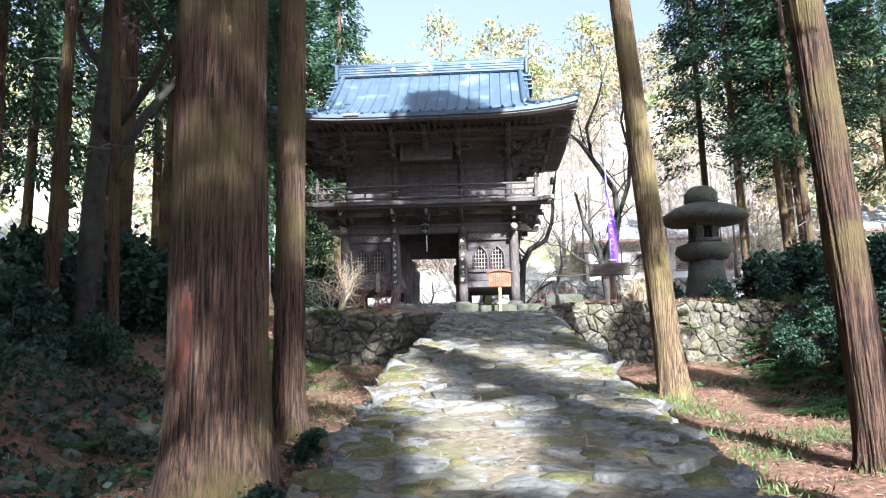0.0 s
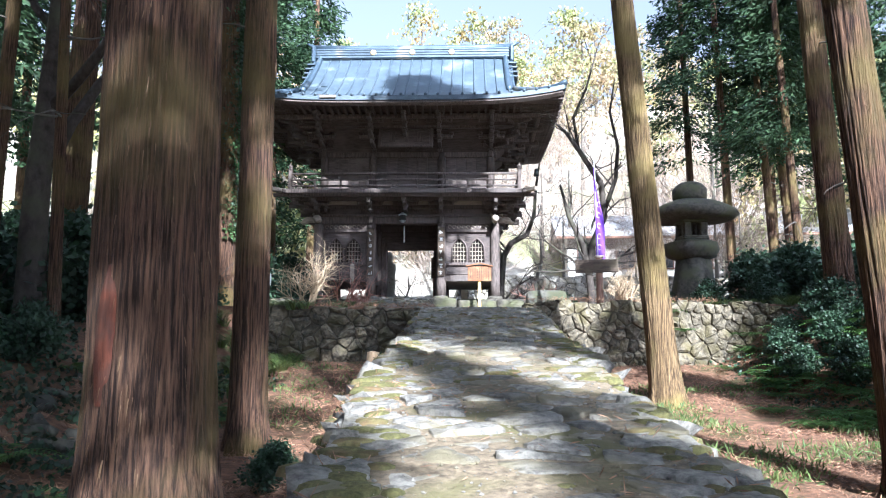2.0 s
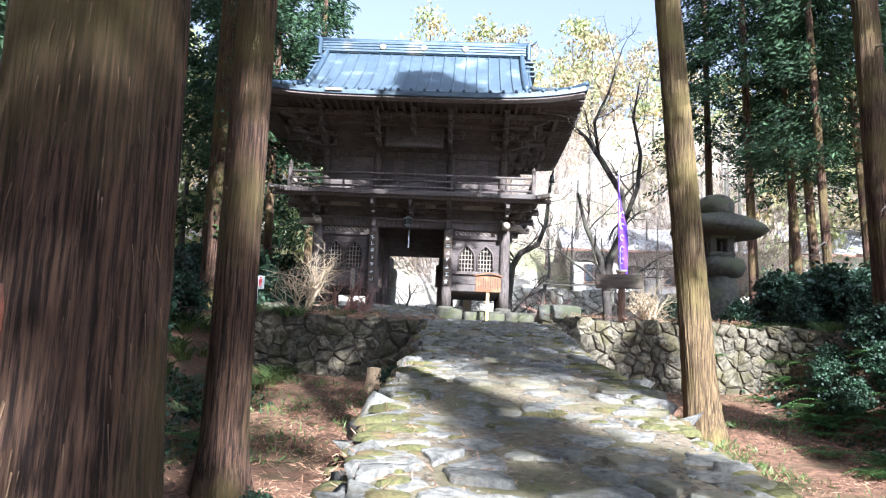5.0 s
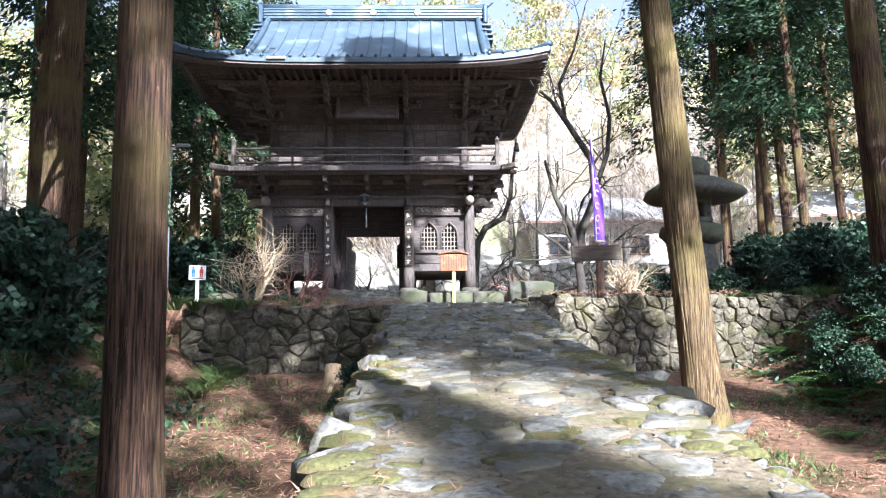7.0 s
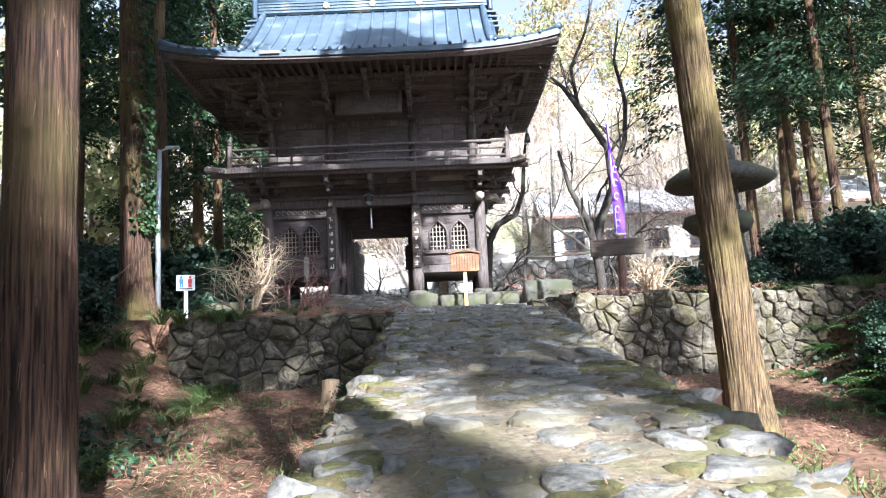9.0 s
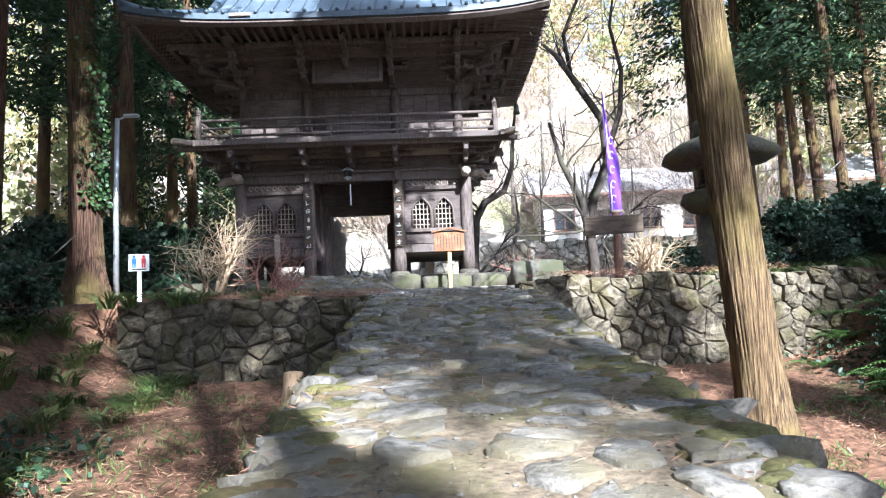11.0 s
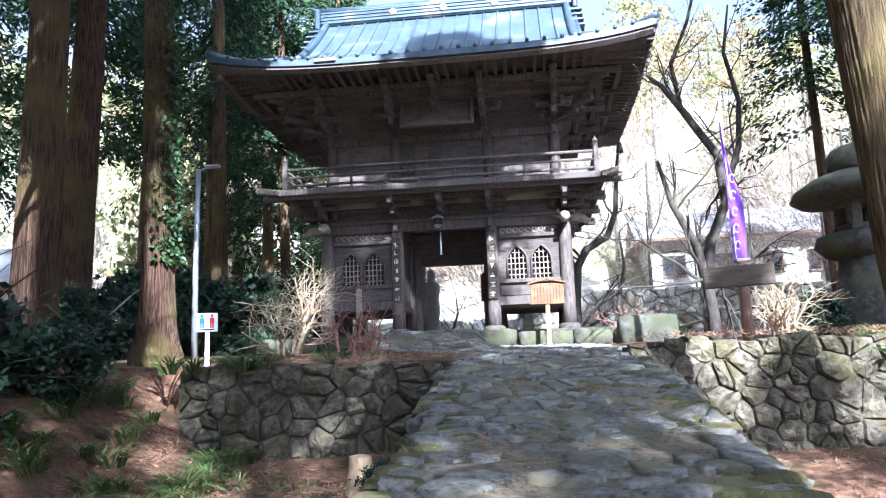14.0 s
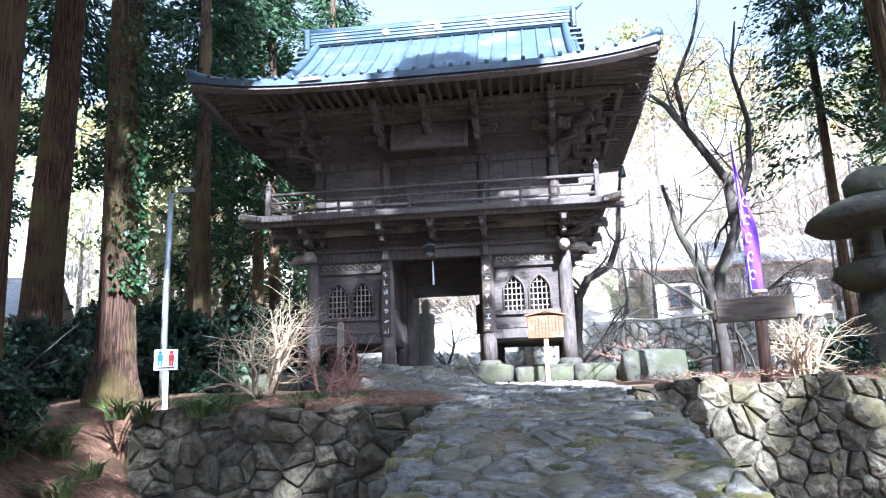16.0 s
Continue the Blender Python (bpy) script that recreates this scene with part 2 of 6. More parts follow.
def sweep(bm, pts, radii, seg=8, cap=True, squash=1.0):
    """A tube along points."""
    pts = [Vector(p) for p in pts]
    rings = []
    ref = Vector((0.31, 0.87, 0.13))
    for i, p in enumerate(pts):
        d = (pts[min(i + 1, len(pts) - 1)] - pts[max(i - 1, 0)]).normalized()
        a = d.cross(ref)
        if a.length < 0.05:
            a = d.cross(Vector((1, 0, 0)))
        a.normalize()
        b = d.cross(a)
        r = radii[i] if isinstance(radii, (list, tuple)) else radii
        rings.append([bm.verts.new(p + (a * math.cos(k * math.tau / seg) + b * math.sin(k * math.tau / seg) * squash) * r) for k in range(seg)])
    for r0, r1 in zip(rings, rings[1:]):
        for k in range(seg):
            bm.faces.new((r0[k], r0[(k + 1) % seg], r1[(k + 1) % seg], r1[k]))
    if cap:
        bm.faces.new(rings[0][::-1])
        bm.faces.new(rings[-1])
    return bm


def tube(pts, radii, seg=8, cap=True):
    return sweep(bmesh.new(), pts, radii, seg, cap)


def lathe(profile, seg=24, wobble=0.0, seed=0, squash=(1, 1)):
    """Turned body from (radius, height) rows, made uneven by wobble."""
    bm = bmesh.new()
    rings = []
    for r, z in profile:
        ring = []
        for k in range(seg):
            a = k * math.tau / seg
            q = 1 + wobble * noise.noise(Vector((math.cos(a) * 1.7 + seed, math.sin(a) * 1.7, z * 1.8)))
            ring.append(bm.verts.new((r * q * math.cos(a) * squash[0], r * q * math.sin(a) * squash[1], z + wobble * 0.3 * r * noise.noise(Vector((a, z, seed))))))
        rings.append(ring)
    for r0, r1 in zip(rings, rings[1:]):
        for k in range(seg):
            bm.faces.new((r0[k], r0[(k + 1) % seg], r1[(k + 1) % seg], r1[k]))
    bm.faces.new(rings[0][::-1])
    bm.faces.new(rings[-1])
    return bm


def prism(outline, axis, d0, d1):
    """An outline in two axes, pushed through along the third (axis 0, 1 or 2)."""
    bm = bmesh.new()

    def place(a, b, d):
        return {0: (d, a, b), 1: (a, d, b), 2: (a, b, d)}[axis]
    lo = [bm.verts.new(place(a, b, d0)) for a, b in outline]
    hi = [bm.verts.new(place(a, b, d1)) for a, b in outline]
    n = len(outline)
    f0, f1 = bm.faces.new(lo[::-1]), bm.faces.new(hi)
    f0.normal_update()
    f1.normal_update()
    for i in range(n):
        bm.faces.new((lo[i], lo[(i + 1) % n], hi[(i + 1) % n], hi[i]))
    bmesh.ops.triangulate(bm, faces=[f0, f1])
    bmesh.ops.recalc_face_normals(bm, faces=bm.faces)
    return bm


def boulder(seed, sx, sy, sz, rough=0.25, square=0.75):
    bm = bmesh.new()
    bmesh.ops.create_icosphere(bm, subdivisions=2, radius=1)
    for v in bm.verts:
        p = v.co.copy()
        k = 1 + rough * noise.noise(p * 1.3 + Vector((seed * 3.1, seed, 0))) + rough * 0.5 * noise.noise(p * 3 + Vector((0, seed * 2.3, 0)))
        q = Vector([math.copysign(abs(c) ** square, c) for c in p]) * k
        v.co = (q.x * sx, q.y * sy, q.z * sz)
    return bm


def clip(poly, p, n):
    """The part of a polygon on the side of the line through p against n."""
    out = []
    for i, a in enumerate(poly):
        b = poly[(i + 1) % len(poly)]
        da, db = (a[0] - p[0]) * n[0] + (a[1] - p[1]) * n[1], (b[0] - p[0]) * n[0] + (b[1] - p[1]) * n[1]
        if da <= 0:
            out.append(a)
        if da * db < 0:
            k = da / (da - db)
            out.append((a[0] + (b[0] - a[0]) * k, a[1] + (b[1] - a[1]) * k))
    return out


def cells(sites, reach, bounds=None):
    """Irregular cells round the sites, each a polygon."""
    arr = np.array(sites)
    for i, s in enumerate(sites):
        poly = [(s[0] - reach, s[1] - reach), (s[0] + reach, s[1] - reach), (s[0] + reach, s[1] + reach), (s[0] - reach, s[1] + reach)]
        d = np.hypot(arr[:, 0] - s[0], arr[:, 1] - s[1])
        for j in np.argsort(d)[1:16]:
            q = sites[j]
            poly = clip(poly, ((s[0] + q[0]) / 2, (s[1] + q[1]) / 2), (q[0] - s[0], q[1] - s[1]))
            if len(poly) < 3:
                break
        for p, n in bounds or ():
            if len(poly) > 2:
                poly = clip(poly, p, n)
        yield s, poly


def rounded(poly, c, shrink, rnd):
    """A cell drawn in towards its centre, with its corners cut and made uneven."""
    out = []
    n = len(poly)
    for i in range(n):
        a, b, d = poly[i - 1], poly[i], poly[(i + 1) % n]
        for k, q in ((0.13, a), (0.13, d), (0.5, d)):
            x, y = b[0] + (q[0] - b[0]) * k, b[1] + (q[1] - b[1]) * k
            r = math.hypot(x - c[0], y - c[1]) or 1
            f = max(0.3, (r - shrink) / r) * rnd.uniform(0.955, 1.01)
            out.append((c[0] + (x - c[0]) * f, c[1] + (y - c[1]) * f))
    return out


# ---- the lie of the land ----
def along(y, rows):
    return float(np.interp(y, [r[0] for r in rows], [r[1] for r in rows]))


PATH_RISE = [(-30, -3.2), (-6, -0.45), (0, 0.27), (6.5, 1.04), (9.2, 1.33), (11, 1.58), (13, 1.71), (14.6, 1.82), (16, 2.04), (16.9, 2.26), (18.7, 2.47), (22, 2.66), (27.4, 2.83), (60, 3.1)]
PATH_LEFT = [(-30, -1.0), (2, -0.85), (4.2, -0.5), (9, -0.42), (10.5, -0.25), (12.3, -0.22), (15, 0.0), (18.7, 0.15), (22, 0.1), (24, -0.3), (26, -1.9), (27.6, -2.3)]
PATH_RIGHT = [(-30, 1.9), (2, 1.75), (5.7, 1.8), (9.3, 2.0), (12.3, 2.25), (15, 2.55), (18, 2.65), (21.3, 2.88), (27, 3.1)]
LOW_LEFT = [(-30, -3.4), (-4, -0.8), (0, -0.2), (6, 0.22), (10, 0.42), (14, 0.78), (17, 1.08), (19.5, 1.25)]
LOW_RIGHT = [(-30, -3.6), (-4, -0.9), (0, -0.45), (6, -0.15), (9.3, 0.03), (12.5, 0.25), (14.6, 0.40), (16.2, 0.62), (19.5, 1.18)]
TERRACE = [(19.5, 2.55), (22, 2.70), (27.4, 2.83), (60, 3.1)]


def ease(t):
    t = min(1.0, max(0.0, t))
    return t * t * (3 - 2 * t)


def hill(x, y):
    back = min(34.0, max(0.0, y - 46) * 0.55)
    side = min(28.0, max(0.0, -x - 26) * 0.42) if x < 0 else min(28.0, max(0.0, x - 24) * 0.40)
    return max(back, side * ease((y + 10) / 30)) + 0.8 * noise.noise(Vector((x * 0.05, y * 0.05, 3))) * ease((max(abs(x) - 20, y - 44)) / 10)


def land(x, y):
    zp = along(y, PATH_RISE)
    l, r = along(y, PATH_LEFT), along(y, PATH_RIGHT)
    bumps = 0.06 * noise.noise(Vector((x * 0.9, y * 0.9, 0))) + 0.03 * noise.noise(Vector((x * 2.6, y * 2.6, 4)))
    if y >= 19.84:
        top = along(y, TERRACE) + (0.15 * ease((x - 6) / 4))
        k = ease(max(l - x, x - r, 0) / 0.8)
        return (zp + 0.0) * (1 - k) + (top + bumps) * k + hill(x, y) + ramp(x, y)
    if l <= x <= r:
        return zp + 0.004 + 0.35 * bumps
    if x < l:
        d = l - x
        low = along(y, LOW_LEFT)
        bank = along(y, [(-10, 0.6), (5, 0.9), (12.8, 1.1), (16, 1.15), (19.4, 1.5)]) * ease((-x - 3.1) / 2.6)
        z = low + bank + bumps
        k = ease(d / 0.85)
    else:
        d = x - r
        low = along(y, LOW_RIGHT)
        bank = along(y, [(-10, 0.5), (9, 0.9), (16, 1.5), (19.4, 1.6)]) * ease((x - 7.2) / 2.6)
        z = low + bank + bumps
        k = ease(d / 0.7)
    return (zp - 0.04) * (1 - k) + z * k + hill(x, y)


def ramp(x, y):
    """The last rise of the path, up to the gate's passage."""
    return 0.44 * ease((y - 25.2) / 2.3) * ease((0.75 - x) / 0.5) * ease((x + 2.9) / 0.5)


def spread(parts):
    out = []
    for a, b, step in parts:
        out += list(np.arange(a, b, step))
    return out + [parts[-1][1]]


def ground_sheet():
    xs = spread([(-400, -120, 40), (-120, -40, 8), (-40, -10, 2), (-10, -4, 0.5), (-4, 6, 0.16), (6, 11, 0.5), (11, 40, 2), (40, 120, 8), (120, 400, 40)])
    ys = spread([(-120, -20, 20), (-20, 0, 2), (0, 3, 0.5), (3, 19.7, 0.18), (19.7, 19.94, 0.04), (19.98, 28, 0.4), (28, 60, 2), (60, 140, 8), (140, 700, 70)])
    verts = [(x, y, land(x, y)) for y in ys for x in xs]
    w = len(xs)
    faces = [(j * w + i, j * w + i + 1, (j + 1) * w + i + 1, (j + 1) * w + i) for j in range(len(ys) - 1) for i in range(w - 1)]
    g = raw("ground", verts, faces, SOIL, smooth=True)
    g.data.materials.append(PATH_SOIL)
    g.data.materials.append(GRAVEL)
    g.data.materials.append(LEAF_LITTER)
    mids = np.array([0] * len(faces), dtype=np.int32)
    for k, f in enumerate(faces):
        x, y = (verts[f[0]][0] + verts[f[2]][0]) / 2, (verts[f[0]][1] + verts[f[2]][1]) / 2
        if -40 < y < 27.6 and along(y, PATH_LEFT) - 0.12 < x < along(y, PATH_RIGHT) + 0.1:
            mids[k] = 1
        elif 33 < y < 44 and -12 < x < 16:
            mids[k] = 2
        elif y > 44 or abs(x) > 19:
            mids[k] = 3
    g.data.polygons.foreach_set("material_index", mids)
    tagged(g, "forest floor of red-brown needles and moss beside a stony path", "ground", kind="structure")


ground_sheet()

# ---- rubble retaining walls ----
def rubble_wall(name, x0, x1, y, top, foot, step, seed, label, thick=0.5, bulge=0.085, lean=0.10, mat=None):
    rnd = random.Random(seed)
    w = thing(name, (0, 0, 0), label, "wall", kind="structure")
    core = bmesh.new()
    n = 24
    lo, hi, lb, hb = [], [], [], []
    for i in range(n + 1):
        x = x0 + (x1 - x0) * i / n
        f, t = foot(x), max(top(x) - 0.04, foot(x) + 0.03)
        lo.append(core.verts.new((x, y - lean * 0.5 + 0.005, f - 0.25)))
        hi.append(core.verts.new((x, y + lean * 0.5 + 0.005, t)))
        hb.append(core.verts.new((x, y + thick, t)))
        lb.append(core.verts.new((x, y + thick, f - 0.25)))
    for i in range(n):
        for a, b in ((lo, hi), (hi, hb), (hb, lb)):
            core.faces.new((a[i], a[i + 1], b[i + 1], b[i]))
    for i in (0, n):
        core.faces.new((lo[i], hi[i], hb[i], lb[i]))
    part("core", core, DARK_EARTH, w)
    z0, z1 = min(foot(x0 + (x1 - x0) * q / 12) for q in range(13)) - 0.3, max(top(x0), top(x1), top((x0 + x1) / 2))
    sites = []
    rows = int((z1 - z0) / (step * 0.85)) + 1
    for j in range(rows):
        cols = int((x1 - x0) / step) + 1
        for i in range(cols + 1):
            sites.append((x0 + (i + 0.5 * (j % 2)) * step + rnd.uniform(-0.5, 0.5) * step, z0 + (j + 0.4) * step * 0.85 + rnd.uniform(-0.45, 0.45) * step))
    sites = [s for s in sites if rnd.random() > 0.2]
    for s, poly in cells(sites, step * 1.6):
        if len(poly) < 3 or not x0 - 0.1 < s[0] < x1 + 0.1:
            continue
        t = top(s[0])
        poly = clip(poly, (0, t), (0, 1))
        poly = clip(clip(poly, (x0, 0), (-1, 0)), (x1, 0), (1, 0)) if len(poly) > 2 else poly
        if len(poly) < 3 or max(p[1] for p in poly) < foot(s[0]) - 0.05:
            continue
        c = (sum(p[0] for p in poly) / len(poly), sum(p[1] for p in poly) / len(poly))
        ring = [(c[0] + (a - c[0]) * 1.03, c[1] + (b - c[1]) * 1.03) for a, b in rounded(poly, c, 0.004, rnd)]
        out = bulge * rnd.uniform(0.5, 1.5)
        tx, tz = rnd.uniform(-0.12, 0.12), rnd.uniform(-0.12, 0.12)
        verts, faces, m = [], [], len(ring)
        for f, d in ((1.0, 0.10), (0.99, 0.012), (0.88, -out * 0.66), (0.5, -out)):
            for a, b in ring:
                px, pz = c[0] + (a - c[0]) * f, c[1] + (b - c[1]) * f
                rough = 0.05 * noise.noise(Vector((px * 6, pz * 6, seed))) + 0.035 * noise.noise(Vector((px * 17, pz * 17, seed + 3))) if f < 0.98 else 0
                verts.append((px, y + lean * ((pz - z0) / (z1 - z0) - 0.5) + d + tx * (px - c[0]) + tz * (pz - c[1]) + rough, pz))
        verts.append((c[0], y + lean * ((c[1] - z0) / (z1 - z0) - 0.5) - out * 1.03, c[1]))
        for k in range(3):
            for i in range(m):
                faces.append((k * m + i, k * m + (i + 1) % m, (k + 1) * m + (i + 1) % m, (k + 1) * m + i))
        faces += [(3 * m + i, 3 * m + (i + 1) % m, 4 * m) for i in range(m)]
        raw("stone", verts, faces, mat or WALL_STONE, w)
    return w


rubble_wall("wall_left", -4.0, 0.22, 19.42, lambda x: 2.56 + 0.05 * math.sin(x * 5), lambda x: max(land(x, 19.3), 1.0), 0.29, 3, "dry-laid rubble retaining wall with mossy rounded stones")
rubble_wall("wall_right", 2.62, 9.9, 19.55, lambda x: 2.74 + 0.05 * math.sin(x * 4) - 0.1 * ease((x - 8) / 2), lambda x: max(land(x, 19.3), 1.0), 0.28, 8, "dry-laid rubble retaining wall of grey rounded stones, partly sunlit")


# ---- paved path ----
def paving():
    rnd = random.Random(11)
    p = thing("path", (0, 0, 0), "uneven flagstone path of weathered grey stones with mossy joints", "path", kind="structure")
    sites = []
    y = 1.6
    row = 0
    while y < 27.5:
        step = 0.42 if y < 14 else 0.36
        l, r = along(y, PATH_LEFT), along(y, PATH_RIGHT)
        x = l + rnd.uniform(-0.1, 0.2)
        while x < r:
            sites.append((x + rnd.uniform(-0.14, 0.14), y + rnd.uniform(-0.17, 0.17)))
            x += step * rnd.uniform(0.7, 1.7)
        y += step * 0.74
        row += 1
    made = 0
    fv, ff = [], []
    for s, poly in cells(sites, 0.8):
        if len(poly) < 3:
            continue
        l, r = along(s[1], PATH_LEFT), along(s[1], PATH_RIGHT)
        poly = clip(clip(poly, (l - 0.1, 0), (-1, 0)), (r + 0.1, 0), (1, 0))
        if len(poly) < 3 or rnd.random() < (0.18 if s[1] < 15 else 0.10):
            continue
        c = (sum(q[0] for q in poly) / len(poly), sum(q[1] for q in poly) / len(poly))
        ring = rounded(poly, c, rnd.uniform(0.012, 0.075) if s[1] < 13 else rnd.uniform(0.018, 0.05), rnd)
        h = rnd.uniform(-0.002, 0.032) if s[1] < 13 else rnd.uniform(0.008, 0.045)
        tx, ty = rnd.uniform(-0.08, 0.08), rnd.uniform(-0.09, 0.05)
        verts, faces, m = [], [], len(ring)
        for f, d in ((1.02, -0.10), (0.99, h * 0.6), (0.94, h), (0.5, h + 0.006)):
            for a, b in ring:
                px, py = c[0] + (a - c[0]) * f, c[1] + (b - c[1]) * f
                ro = 0.026 * noise.noise(Vector((px * 8, py * 8, 1))) if d > -0.09 else 0
                verts.append((px, py, along(py, PATH_RISE) + ramp(px, py) + d + tx * (px - c[0]) + ty * (py - c[1]) + ro))
        verts.append((c[0], c[1], along(c[1], PATH_RISE) + ramp(*c) + h + 0.012))
        for k in range(3):
            for i in range(m):
                faces.append((k * m + i, k * m + (i + 1) % m, (k + 1) * m + (i + 1) % m, (k + 1) * m + i))
        faces += [(3 * m + i, 3 * m + (i + 1) % m, 4 * m) for i in range(m)]
        if 3 < s[1] < 14 and made < 295:
            raw("paving_stone", verts, faces, PATH_STONE, p, smooth=True)
            made += 1
        else:
            o = len(fv)
            fv += verts
            ff += [tuple(i + o for i in f) for f in faces]
    far = raw("paving_stones", fv, ff, PATH_STONE_FAR, p, smooth=True)
    far["kind"] = "stuff"
    # loose chips and gravel in the joints
    rng = np.random.default_rng(6)
    pv, pf = [], []
    for k in range(5200):
        y = rng.uniform(2.6, 18.5)
        x = rng.uniform(along(y, PATH_LEFT) - 0.25, along(y, PATH_RIGHT) + 0.25)
        s = 0.006 + 0.014 * rng.random() ** 3
        z = land(x, y) + 0.3 * s
        o = len(pv)
        a = rng.uniform(0, math.tau)
        pv += [(x + s * math.cos(a + q) * rng.uniform(0.7, 1.3), y + s * math.sin(a + q) * rng.uniform(0.7, 1.3), z) for q in (0, 1.57, 3.14, 4.71)] + [(x, y, z + s * rng.uniform(0.4, 0.8)), (x, y, z - s)]
        for i in range(4):
            pf += [(o + i, o + (i + 1) % 4, o + 4), (o + (i + 1) % 4, o + i, o + 5)]
    chips = raw("gravel", pv, pf, PATH_STONE_FAR, p)
    chips["kind"] = "stuff"
    # kerb of larger rough stones along both edges
    base = [boulder(k, 0.20, 0.16, 0.12, 0.75, 0.5) for k in range(6)]
    meshes = []
    for bm in base:
        o = part("edge_stone", bm, PATH_STONE, p, smooth=True)
        meshes.append(o)
    used = set()
    for side, rows in ((-1, PATH_LEFT), (1, PATH_RIGHT)):
        y = 2.4
        while y < 18.8:
            k = rnd.randrange(6)
            s = rnd.uniform(0.6, 1.25)
            x = along(y, rows) + side * rnd.uniform(-0.05, 0.1)
            m = pose(x, y, along(y, PATH_RISE) - 0.10 * s + rnd.uniform(-0.06, 0.0), rnd.uniform(-14, 14), rnd.uniform(-14, 14), rnd.uniform(0, 360)) @ Matrix.Diagonal((s, s, s, 1))
            if k not in used:
                meshes[k].matrix_basis = m
                used.add(k)
            else:
                again(meshes[k], m)
            y += 0.34 * s + rnd.uniform(0.0, 0.25)
    # cushions of moss between the stones and over the edges
    rng = np.random.default_rng(15)
    mv, mf = [], []
    for k in range(620):
        y = rng.uniform(3.0, 18.6)
        l, r = along(y, PATH_LEFT), along(y, PATH_RIGHT)
        x = (l + rng.normal(0.0, 0.16)) if k % 3 == 0 else (r + rng.normal(0.0, 0.16)) if k % 3 == 1 else rng.uniform(l, r)
        if k % 3 == 2 and noise.noise(Vector((x * 0.8, y * 0.8, 21))) < 0.1:
            continue
        w = rng.uniform(0.05, 0.19)
        base_z = along(y, PATH_RISE) if l - 0.06 < x < r + 0.06 else land(x, y)
        o = len(mv)
        for q, up in ((1.0, -0.03), (0.85, 0.012), (0.5, 0.026)):
            for a in range(10):
                e = w * q * (1 + 0.45 * noise.noise(Vector((math.cos(a * 0.628) * 1.3 + k, math.sin(a * 0.628) * 1.3, q))))
                mv.append((x + e * math.cos(a * 0.628), y + 0.8 * e * math.sin(a * 0.628), base_z + up * (0.6 + 3 * w) + ramp(x, y)))
        mv.append((x, y, base_z + 0.03 * (0.6 + 3 * w)))
        for q in range(2):
            for a in range(10):
                mf.append((o + q * 10 + a, o + q * 10 + (a + 1) % 10, o + q * 10 + 10 + (a + 1) % 10, o + q * 10 + 10 + a))
        mf += [(o + 20 + a, o + 20 + (a + 1) % 10, o + 30) for a in range(10)]
    mo = raw("moss", mv, mf, MOSS, p, "yellow-green moss cushions", smooth=True)
    mo["kind"] = "stuff"


paving()


# ---- the two-storey gate ----
GX, GY, GZ, GTURN = -0.49, 28.55, 3.39, -3.9
DEEP, OVER, EAVE, RIDGE = 1.98, 2.80, 5.62, 3.95   # half depth, overhang, half eave, half ridge
gate = thing("temple_gate", (GX, GY, GZ), "two-storey dark timber temple gate with blue-grey roof and railed balcony", "gate", GTURN)


def roof_rise(d):
    return 3.2 * (max(d, 0.0) / (DEEP + OVER)) ** 1.45


def roof_z(u, v, skirt):
    df, ds = min(v + OVER, 2 * DEEP + OVER - v), EAVE - abs(u)
    up = 0.36 * (abs(u) / EAVE) ** 4 * (abs(v - DEEP) / (DEEP + OVER)) ** 2
    return 10.10 - GZ + (min(roof_rise(df), roof_rise(ds)) if skirt else roof_rise(df)) + up


def roof_sheet(us, vs, skirt, drop=0.0):
    verts = [(u, v, roof_z(u, v, skirt) - drop) for v in vs for u in us]
    w = len(us)
    return verts, [(j * w + i, j * w + i + 1, (j + 1) * w + i + 1, (j + 1) * w + i) for j in range(len(vs) - 1) for i in range(w - 1)]


